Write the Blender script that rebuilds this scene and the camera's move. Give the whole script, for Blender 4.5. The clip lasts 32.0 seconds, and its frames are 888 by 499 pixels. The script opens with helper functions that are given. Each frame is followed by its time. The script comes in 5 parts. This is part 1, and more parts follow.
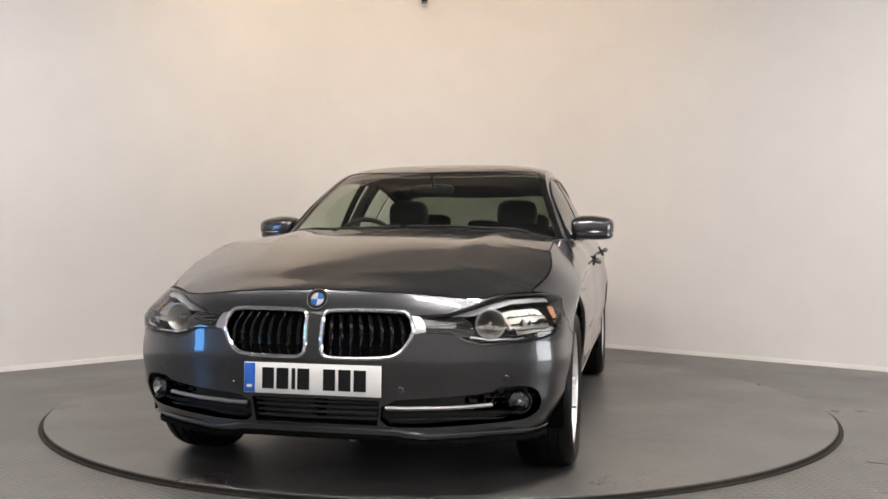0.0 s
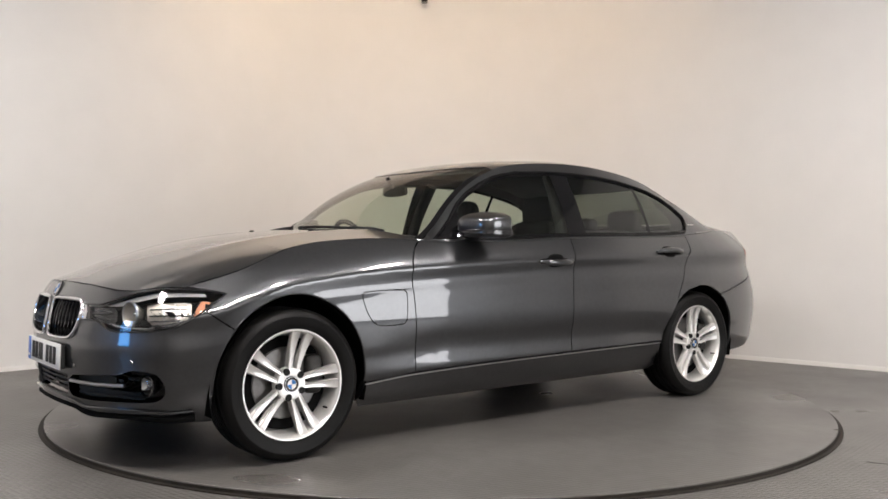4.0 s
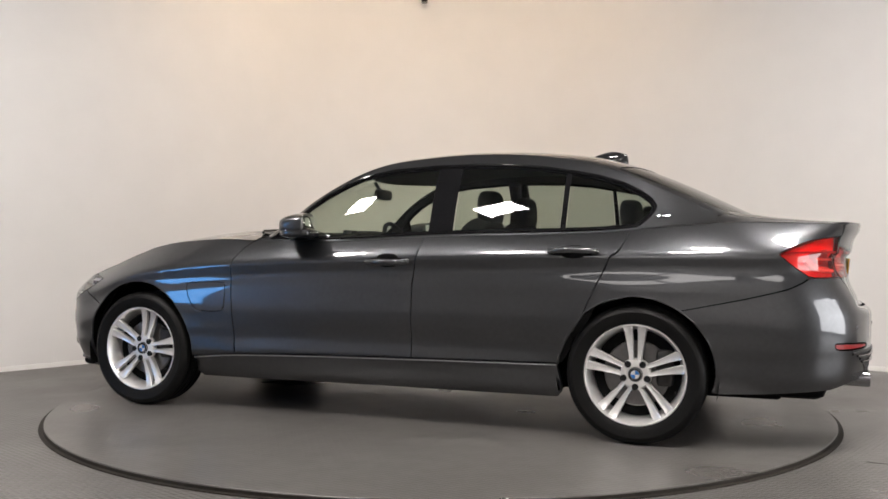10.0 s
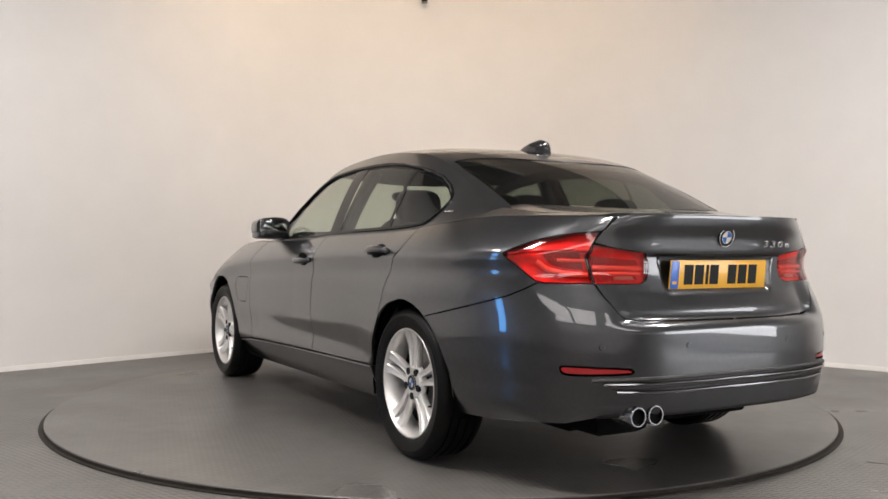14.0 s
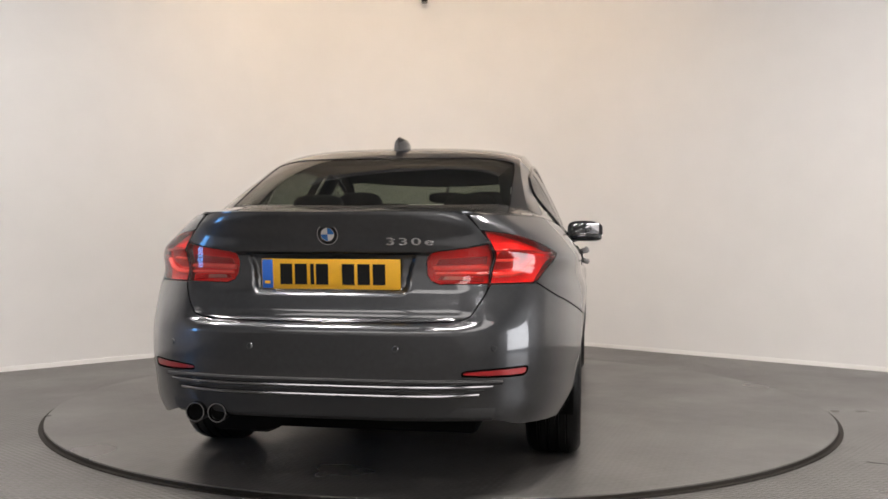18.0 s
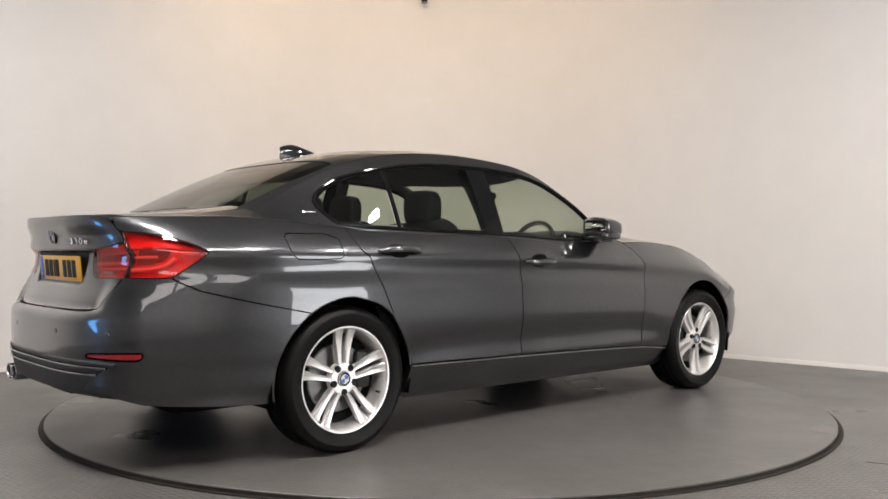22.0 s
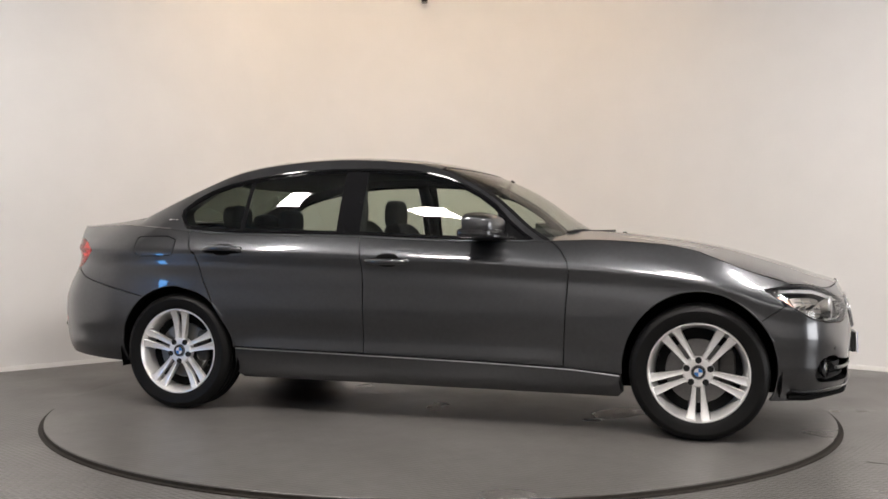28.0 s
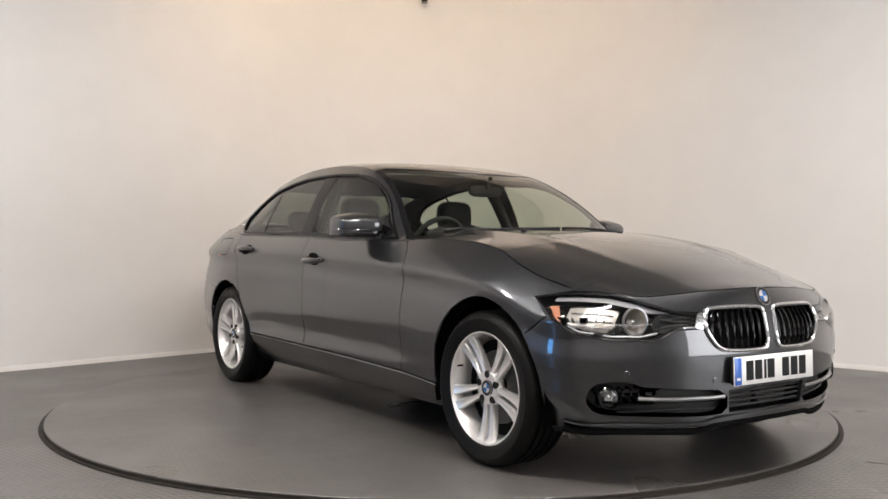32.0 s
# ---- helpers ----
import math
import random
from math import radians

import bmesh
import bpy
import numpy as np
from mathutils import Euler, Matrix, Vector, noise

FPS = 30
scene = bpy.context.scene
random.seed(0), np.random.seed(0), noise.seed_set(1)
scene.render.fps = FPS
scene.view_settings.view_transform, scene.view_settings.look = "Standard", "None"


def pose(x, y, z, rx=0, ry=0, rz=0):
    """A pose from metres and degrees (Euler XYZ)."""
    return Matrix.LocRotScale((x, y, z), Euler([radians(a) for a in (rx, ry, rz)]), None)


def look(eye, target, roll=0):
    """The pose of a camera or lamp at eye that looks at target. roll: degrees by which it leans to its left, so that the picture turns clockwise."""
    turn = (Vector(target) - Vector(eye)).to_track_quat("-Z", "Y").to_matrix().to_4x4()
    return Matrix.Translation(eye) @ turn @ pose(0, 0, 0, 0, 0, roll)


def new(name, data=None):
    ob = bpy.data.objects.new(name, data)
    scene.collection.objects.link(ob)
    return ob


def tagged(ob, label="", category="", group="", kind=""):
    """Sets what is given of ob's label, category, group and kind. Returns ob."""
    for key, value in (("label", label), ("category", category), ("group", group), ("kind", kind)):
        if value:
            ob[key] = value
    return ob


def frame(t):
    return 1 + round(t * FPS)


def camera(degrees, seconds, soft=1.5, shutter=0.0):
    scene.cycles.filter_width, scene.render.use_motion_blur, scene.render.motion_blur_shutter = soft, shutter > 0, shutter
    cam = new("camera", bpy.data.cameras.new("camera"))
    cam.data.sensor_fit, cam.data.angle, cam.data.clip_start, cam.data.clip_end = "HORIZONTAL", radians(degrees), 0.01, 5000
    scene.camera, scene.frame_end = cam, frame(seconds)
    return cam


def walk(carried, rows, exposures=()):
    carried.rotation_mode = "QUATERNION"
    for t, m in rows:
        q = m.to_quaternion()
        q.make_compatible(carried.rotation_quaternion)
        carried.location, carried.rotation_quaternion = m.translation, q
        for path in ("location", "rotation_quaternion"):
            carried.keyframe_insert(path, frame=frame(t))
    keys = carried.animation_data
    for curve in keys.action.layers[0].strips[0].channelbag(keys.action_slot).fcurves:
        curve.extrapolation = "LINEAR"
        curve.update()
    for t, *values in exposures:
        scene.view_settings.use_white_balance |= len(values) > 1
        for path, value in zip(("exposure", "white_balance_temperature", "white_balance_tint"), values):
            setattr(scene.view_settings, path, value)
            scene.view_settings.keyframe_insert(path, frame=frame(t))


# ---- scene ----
# ---------------------------------------------------------------- camera: it stands still before the turntable
EYE = (0.0, -5.42, 0.908)
cam = camera(53.3, 32.0, soft=1.6)
cam_pose = look(EYE, (EYE[0] + .00206, EYE[1] + 1, EYE[2] - .000825), 0.273)
walk(cam, [(0.0, cam_pose), (32.0, cam_pose)])

# heading of the turntable over time, in degrees
SPIN = [(0, -102.61), (3, -132.02), (6, -161.51), (9, -191.08), (12, -220.65), (15, -250.1), (18, -279.45), (21, -308.7),
        (24, -337.77), (27, -366.77), (30, -395.83), (32, -415.25)]
OFF = (0.105, 0.0365, 0.0)              # the car's middle, off the turntable's axle in the car's own directions

# ---------------------------------------------------------------- light
world = bpy.data.worlds.new("world")
world.use_nodes = True
world.node_tree.nodes["Background"].inputs["Color"].default_value = (.5, .55, .6, 1)
world.node_tree.nodes["Background"].inputs["Strength"].default_value = .02
scene.world = world
scene.view_settings.exposure = 0.09

# ---------------------------------------------------------------- materials
def material(name, color, rough=.5, metal=0.0, coat=0.0, grain=0.0, grain_scale=40.0, bump=0.0, bump_scale=200.0, wear=0.0, ior=1.5):
    """Principled surface with fine grain, broader stains and relief."""
    m = bpy.data.materials.new(name)
    m.use_nodes = True
    nt = m.node_tree
    n, l = nt.nodes, nt.links
    b = n["Principled BSDF"]
    b.inputs["Base Color"].default_value = (*color, 1)
    b.inputs["Roughness"].default_value = rough
    b.inputs["Metallic"].default_value = metal
    b.inputs["IOR"].default_value = ior
    b.inputs["Coat Weight"].default_value = coat
    b.inputs["Coat Roughness"].default_value = .025
    tc = n.new("ShaderNodeTexCoord")
    if grain or wear:
        fine, broad = n.new("ShaderNodeTexNoise"), n.new("ShaderNodeTexNoise")
        fine.inputs["Scale"].default_value, broad.inputs["Scale"].default_value = grain_scale, max(grain_scale / 18, .6)
        fine.inputs["Detail"].default_value = broad.inputs["Detail"].default_value = 6
        l.new(tc.outputs["Object"], fine.inputs["Vector"])
        l.new(tc.outputs["Object"], broad.inputs["Vector"])
        add = n.new("ShaderNodeMath")
        add.operation = "MULTIPLY_ADD"
        add.inputs[1].default_value = .5
        l.new(fine.outputs["Fac"], add.inputs[0])
        half = n.new("ShaderNodeMath")
        half.operation = "MULTIPLY"
        half.inputs[1].default_value = .5
        l.new(broad.outputs["Fac"], half.inputs[0])
        l.new(half.outputs[0], add.inputs[2])
        ramp = n.new("ShaderNodeValToRGB")
        ramp.color_ramp.elements[0].position, ramp.color_ramp.elements[1].position = .3, .7
        ramp.color_ramp.elements[0].color = (*[c * (1 - grain) for c in color], 1)
        ramp.color_ramp.elements[1].color = (*[min(c * (1 + grain), 1) for c in color], 1)
        l.new(add.outputs[0], ramp.inputs["Fac"])
        l.new(ramp.outputs["Color"], b.inputs["Base Color"])
        if wear:
            rr = n.new("ShaderNodeMapRange")
            rr.inputs["To Min"].default_value, rr.inputs["To Max"].default_value = max(rough - wear, .02), min(rough + wear, 1)
            l.new(broad.outputs["Fac"], rr.inputs["Value"])
            l.new(rr.outputs["Result"], b.inputs["Roughness"])
    if bump:
        tex, bp = n.new("ShaderNodeTexNoise"), n.new("ShaderNodeBump")
        tex.inputs["Scale"].default_value = bump_scale
        tex.inputs["Detail"].default_value = 4
        bp.inputs["Strength"].default_value = bump
        bp.inputs["Distance"].default_value = .004
        l.new(tc.outputs["Object"], tex.inputs["Vector"])
        l.new(tex.outputs["Fac"], bp.inputs["Height"])
        l.new(bp.outputs["Normal"], b.inputs["Normal"])
    return m


def glass(name, tint, gloss_rough=.0, ior=1.5):
    """A thin pane: tinted see-through with a mirror sheen by Fresnel."""
    m = bpy.data.materials.new(name)
    m.use_nodes = True
    nt = m.node_tree
    n, l = nt.nodes, nt.links
    n.remove(n["Principled BSDF"])
    tr, gl, mix = n.new("ShaderNodeBsdfTransparent"), n.new("ShaderNodeBsdfGlossy"), n.new("ShaderNodeMixShader")
    lw, pw, fr = n.new("ShaderNodeLayerWeight"), n.new("ShaderNodeMath"), n.new("ShaderNodeMath")
    pw.operation, fr.operation = "POWER", "MULTIPLY_ADD"
    pw.inputs[1].default_value = 5.0
    f0 = 2 * ((ior - 1) / (ior + 1)) ** 2
    tr.inputs["Color"].default_value = (*tint, 1)
    gl.inputs["Roughness"].default_value = gloss_rough
    fr.inputs[1].default_value, fr.inputs[2].default_value = 1 - f0, f0
    lw.inputs["Blend"].default_value = .5
    l.new(lw.outputs["Facing"], pw.inputs[0])
    l.new(pw.outputs[0], fr.inputs[0])
    l.new(fr.outputs[0], mix.inputs["Fac"])
    l.new(tr.outputs["BSDF"], mix.inputs[1])
    l.new(gl.outputs["BSDF"], mix.inputs[2])
    l.new(mix.outputs["Shader"], n["Material Output"].inputs["Surface"])
    return m


def lamp_glow(name, color, strength):
    m = bpy.data.materials.new(name)
    m.use_nodes = True
    b = m.node_tree.nodes["Principled BSDF"]
    b.inputs["Base Color"].default_value = (.8, .8, .8, 1)
    b.inputs["Emission Color"].default_value = (*color, 1)
    b.inputs["Emission Strength"].default_value = strength
    return m


def tread_plate(name, color, scale, turn, rough, relief):
    """Grey painted chequer plate: short raised ribs in a staggered pattern, scuffed and dusty."""
    m = material(name, color, rough, grain=.30, grain_scale=11, wear=.14)
    n, l = m.node_tree.nodes, m.node_tree.links
    tc, mp, br, bp, ns = (n.new("ShaderNodeTexCoord"), n.new("ShaderNodeMapping"), n.new("ShaderNodeTexBrick"), n.new("ShaderNodeBump"), n.new("ShaderNodeTexNoise"))
    mp.inputs["Rotation"].default_value = (0, 0, turn)
    br.inputs["Scale"].default_value = scale
    br.inputs["Brick Width"].default_value, br.inputs["Row Height"].default_value = 1.0, .5
    br.inputs["Mortar Size"].default_value, br.inputs["Mortar Smooth"].default_value = .16, .6
    br.inputs["Color1"].default_value = br.inputs["Color2"].default_value = (1, 1, 1, 1)
    br.inputs["Mortar"].default_value = (0, 0, 0, 1)
    l.new(tc.outputs["Object"], mp.inputs["Vector"])
    l.new(mp.outputs["Vector"], br.inputs["Vector"])
    bp.inputs["Strength"].default_value, bp.inputs["Distance"].default_value = relief, .003
    l.new(br.outputs["Color"], bp.inputs["Height"])
    l.new(bp.outputs["Normal"], n["Principled BSDF"].inputs["Normal"])
    # damp-looking worn patches: darker and smoother than the dusty plate round them
    ns.inputs["Scale"].default_value, ns.inputs["Detail"].default_value, ns.inputs["Roughness"].default_value = 1.3, 2.5, .5
    l.new(tc.outputs["Object"], ns.inputs["Vector"])
    edge, tint, gloss = n.new("ShaderNodeMapRange"), n.new("ShaderNodeMix"), n.new("ShaderNodeMapRange")
    edge.inputs["From Min"].default_value, edge.inputs["From Max"].default_value = .36, .70
    l.new(ns.outputs["Fac"], edge.inputs["Value"])
    old = n["Principled BSDF"].inputs["Base Color"].links[0].from_socket
    tint.data_type, tint.blend_type = "RGBA", "MULTIPLY"
    tint.inputs["B"].default_value = (.76, .75, .74, 1)
    l.new(edge.outputs["Result"], tint.inputs["Factor"])
    l.new(old, tint.inputs["A"])
    l.new(tint.outputs["Result"], n["Principled BSDF"].inputs["Base Color"])
    gloss.inputs["To Min"].default_value, gloss.inputs["To Max"].default_value = rough + .05, rough - .07
    l.new(edge.outputs["Result"], gloss.inputs["Value"])
    l.new(gloss.outputs["Result"], n["Principled BSDF"].inputs["Roughness"])
    return m


PAINT = material("grey_metallic_paint", (.054, .056, .059), .31, metal=.92, coat=1.0, grain=.10, grain_scale=900)
PAINT.node_tree.nodes["Principled BSDF"].inputs["Coat IOR"].default_value = 1.62
PILLAR = material("satin_black_trim", (.006, .006, .0065), .06, grain=.15, grain_scale=300)
PILLAR.node_tree.nodes["Principled BSDF"].inputs["Specular IOR Level"].default_value = .22
GLOSS_BLACK = material("gloss_black_trim", (.010, .010, .011), .12, coat=.6, grain=.1, grain_scale=300)
PLASTIC = material("black_plastic", (.018, .018, .018), .55, grain=.2, grain_scale=250, bump=.2, bump_scale=700)
# near-black for dark parts and for shade put into hollows and gaps
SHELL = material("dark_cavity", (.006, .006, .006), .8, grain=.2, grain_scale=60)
RUBBER = material("tyre_rubber", (.0060, .0058, .0056), .40, grain=.25, grain_scale=90, bump=.25, bump_scale=260)
EDGE_RUBBER = material("edge_strip", (.020, .017, .014), .6, grain=.35, grain_scale=25, wear=.15)
SILVER = material("silver_alloy", (.80, .785, .765), .33, metal=.75, coat=.5, grain=.06, grain_scale=60, wear=.06)
DARK_METAL = material("dark_iron", (.035, .033, .031), .5, metal=.7, grain=.4, grain_scale=40, wear=.15)
BRAKE_IRON = material("brake_iron", (.16, .155, .15), .38, metal=.85, grain=.15, grain_scale=60, wear=.08)
DARK_CHROME = material("dark_chrome", (.26, .26, .27), .16, metal=1.0, grain=.08, grain_scale=60)
SATIN = material("satin_silver", (.42, .42, .42), .30, metal=1.0, grain=.06, grain_scale=60)
CHROME = material("chrome", (.74, .74, .75), .20, metal=1.0, grain=.03, grain_scale=80)
MIRROR = material("mirror_glass", (.85, .86, .88), .01, metal=1.0)
REFLECTOR = material("lamp_reflector", (.40, .375, .335), .38, metal=.80, grain=.06, grain_scale=50)
EDGE_RUBBER.node_tree.nodes["Principled BSDF"].inputs["Specular IOR Level"].default_value = .1
RUBBER.node_tree.nodes["Principled BSDF"].inputs["Specular IOR Level"].default_value = .12
SHELL.node_tree.nodes["Principled BSDF"].inputs["Specular IOR Level"].default_value = .04
CABIN = material("charcoal_cloth", (.015, .015, .016), .85, grain=.3, grain_scale=120, bump=.4, bump_scale=900)
LINING = material("grey_headlining", (.085, .085, .080), .9, grain=.1, grain_scale=150)
CAR_GLASS = glass("car_glass", (.74, .79, .72))
TINT_GLASS = glass("tinted_rear_glass", (.60, .65, .59))
REAR_GLASS = glass("dark_rear_glass", (.19, .215, .18))
LENS = glass("clear_lens", (.94, .95, .95), ior=1.45)
RED_LENS = glass("red_lens", (1.0, .44, .40), ior=1.5)
RED_DEEP = material("red_lamp_inside", (.80, .026, .028), .35, coat=.4, grain=.15, grain_scale=60)
RED_LIGHTER = material("red_light_guide", (.95, .26, .22), .25, coat=.5, grain=.08, grain_scale=60)
SMOKE = material("smoked_lamp_inside", (.30, .008, .010), .3, coat=.5, grain=.15, grain_scale=60)
AMBER = material("amber_indicator", (.50, .21, .12), .25, coat=.6, grain=.1, grain_scale=80)
WHITE_PLATE = material("white_plate", (.78, .78, .75), .35, coat=.3, grain=.04, grain_scale=70)
YELLOW_PLATE = material("yellow_plate", (.80, .42, .02), .35, coat=.3, grain=.05, grain_scale=70)
BLUE_BAND = material("blue_band", (.02, .12, .50), .35, coat=.3, grain=.05, grain_scale=70)
INK = material("black_ink", (.012, .012, .012), .5, grain=.1, grain_scale=100)
INK.node_tree.nodes["Principled BSDF"].inputs["Specular IOR Level"].default_value = .12
BLUE_ENAMEL = material("blue_enamel", (.05, .22, .60), .2, coat=.8, grain=.03, grain_scale=80)
WHITE_ENAMEL = material("white_enamel", (.80, .80, .80), .2, coat=.8, grain=.03, grain_scale=80)
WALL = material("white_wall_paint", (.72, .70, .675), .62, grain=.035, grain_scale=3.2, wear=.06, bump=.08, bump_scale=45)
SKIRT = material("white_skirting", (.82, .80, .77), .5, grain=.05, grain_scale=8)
# unseen walls: each grey sets how bright the car's paint mirrors that side
DARK_WALL = material("unseen_east_wall", (.40, .39, .38), .7, grain=.12, grain_scale=3, bump=.1, bump_scale=60)
BACK_WALL = material("unseen_back_wall", (.55, .54, .53), .7, grain=.12, grain_scale=3, bump=.1, bump_scale=60)
SIDE_WALL = material("unseen_west_wall", (.40, .39, .38), .7, grain=.12, grain_scale=3, bump=.1, bump_scale=60)
CEILING = material("grey_ceiling", (.26, .255, .25), .8, grain=.1, grain_scale=4, bump=.1, bump_scale=80)
FLOOR = tread_plate("grey_tread_plate", (.096, .091, .086), 19, .72, .34, .50)
DISC = tread_plate("grey_turntable_plate", (.096, .091, .086), 19, .2, .33, .12)
STEEL_GREY = material("grey_fixture", (.35, .35, .35), .45, grain=.1, grain_scale=50)
TUBE_COOL = lamp_glow("cool_tube", (1.0, .940, .910), 138.0)
# glow of the unseen fill panels
FILL_GLOW = lamp_glow("fill_panel", (1.0, .945, .915), 3.6)
# added warm source for the bright middle of the white wall
WASH_WARM = lamp_glow("warm_wall_fill", (1.0, .745, .51), 17.0)
BLUE_SCREEN = lamp_glow("blue_screen", (.08, .40, 1.0), 9.0)
DAYLIGHT = lamp_glow("frosted_daylight", (.97, .97, 1.0), 6.0)

# ---------------------------------------------------------------- the car's outer skin, as functions
# car space: x forward, y to its left, z up; origin on the ground midway between the axles
def pchip(xs, ys):
    """A smooth curve through a few control values that never overshoots."""
    xs, ys = np.array(xs, float), np.array(ys, float)
    h, d = np.diff(xs), np.diff(ys) / np.diff(xs)
    m = np.zeros_like(ys)
    m[0], m[-1] = d[0], d[-1]
    for i in range(1, len(xs) - 1):
        if d[i - 1] * d[i] > 0:
            w1, w2 = 2 * h[i] + h[i - 1], h[i] + 2 * h[i - 1]
            m[i] = (w1 + w2) / (w1 / d[i - 1] + w2 / d[i])

    def f(x):
        x = np.asarray(x, float)
        i = np.clip(np.searchsorted(xs, x) - 1, 0, len(h) - 1)
        t = np.clip((x - xs[i]) / h[i], 0, 1)
        t2, t3 = t * t, t * t * t
        return ((2 * t3 - 3 * t2 + 1) * ys[i] + (t3 - 2 * t2 + t) * h[i] * m[i]
                + (3 * t2 - 2 * t3) * ys[i + 1] + (t3 - t2) * h[i] * m[i + 1])
    return f


def cubic(xs, ys):
    """A natural cubic spline: smooth curvature for the long top lines."""
    xs, ys = np.array(xs, float), np.array(ys, float)
    n, h = len(xs), np.diff(xs)
    a, b = np.eye(n), np.zeros(n)
    for i in range(1, n - 1):
        a[i, i - 1:i + 2] = h[i - 1], 2 * (h[i - 1] + h[i]), h[i]
        b[i] = 6 * ((ys[i + 1] - ys[i]) / h[i] - (ys[i] - ys[i - 1]) / h[i - 1])
    m = np.linalg.solve(a, b)

    def f(x):
        x = np.asarray(x, float)
        i = np.clip(np.searchsorted(xs, x) - 1, 0, n - 2)
        l, r = xs[i + 1] - x, x - xs[i]
        return (m[i] * l ** 3 + m[i + 1] * r ** 3) / (6 * h[i]) + (ys[i] / h[i] - m[i] * h[i] / 6) * l + (ys[i + 1] / h[i] - m[i + 1] * h[i] / 6) * r
    return f


X_FRONT, X_REAR = 1.4, -1.3            # where the plan begins to turn in towards the nose and the tail
PF, QF, PR, QR = 3.8, 2.15, 4.4, 3.4    # how square the nose and the tail are in plan
flank = pchip((.14, .18, .24, .325, .345, .41, .47, .58, .70, .80, 1.1), (.735, .792, .838, .876, .880, .885, .894, .898, .893, .893, .893))
nose = pchip((.14, .19, .24, .30, .40, .50, .58, .66, .74, .79, .84, .95), (2.06, 2.135, 2.16, 2.165, 2.175, 2.181, 2.172, 2.155, 2.12, 2.075, 1.99, 1.75))
tail = pchip((.18, .24, .32, .42, .52, .605, .628, .645, .655, .69, .76, .85, .884, .896, .95, 1.01, 1.035, 1.08),
             (-2.34, -2.40, -2.44, -2.456, -2.462, -2.462, -2.455, -2.434, -2.408, -2.395, -2.364, -2.348, -2.348, -2.370, -2.382, -2.412, -2.417, -2.397))
tail_corner = pchip((.18, .24, .32, .42, .52, .605, .68, .76, .85, .884, .896, .95, 1.01, 1.035, 1.08),
                    (-2.34, -2.40, -2.44, -2.456, -2.462, -2.456, -2.430, -2.385, -2.348, -2.348, -2.370, -2.382, -2.412, -2.417, -2.397))
crease = pchip((-2.4, -2.1, -1.2, -.3, .8, 1.4, 1.8, 2.2), (.885, .872, .868, .85, .805, .75, .63, .60))
shoulder = pchip((-2.45, -2.2, -1.9, -1.5, -1.2, -.4, .3, .6, .9, 1.2, 1.5, 1.75, 1.95, 2.2),
                 (1.03, 1.035, 1.040, 1.012, .990, .973, .948, .948, .956, .940, .877, .787, .735, .70))
inset = pchip((-2.4, -2.1, -1.8, -1.6, -1.2, -.4, .4, .8, 1.2, 1.6, 1.9), (.17, .195, .145, .115, .088, .075, .08, .11, .13, .125, .12))
TAB = np.linspace(0, np.pi / 2, 400)
LEN_F = np.concatenate([[0], np.cumsum(np.hypot(np.diff(.77 * np.sin(TAB) ** (2 / PF)), np.diff(.89 * np.cos(TAB) ** (2 / QF))))])
LEN_R = np.concatenate([[0], np.cumsum(np.hypot(np.diff(1.14 * np.sin(TAB) ** (2 / PR)), np.diff(.89 * np.cos(TAB) ** (2 / QR))))])
U_FRONT, U_REAR = X_FRONT + LEN_F[-1], X_REAR - LEN_R[-1]   # developed length: middle of the nose, middle of the tail


def side_y(x, z):
    """Half width of the flank before the plan turns in."""
    c, s = crease(x), shoulder(x)
    k = np.clip((z - c) / np.maximum(s - c, .02), 0, 1.6)
    flare = .016 * np.exp(-((x - 1.410) / .36) ** 2) + .020 * np.exp(-((x + 1.410) / .38) ** 2)
    flare = flare * np.clip((z - .3) / .2, 0, 1) * np.clip((.88 - z) / .16, 0, 1)
    scoop = (.011 * np.exp(-((z - .455) / .055) ** 2) - .005 * np.exp(-((z - .352) / .03) ** 2)) * np.clip((.98 - x) / .35, 0, 1) * np.clip((x + 1.20) / .3, 0, 1)
    hollow = scoop + .0105 * np.exp(-((z - c + .055) / .048) ** 2)
    taper = .025 * np.clip((-1.50 - x) / .5, 0, 1.5) ** 1.3
    return flank(z) * (1 - .010 * np.clip(1 - np.abs(x) / 1.3, 0, 1)) + flare - inset(x) * ((k * k + .012) ** .64 - .012 ** .64) - hollow - taper


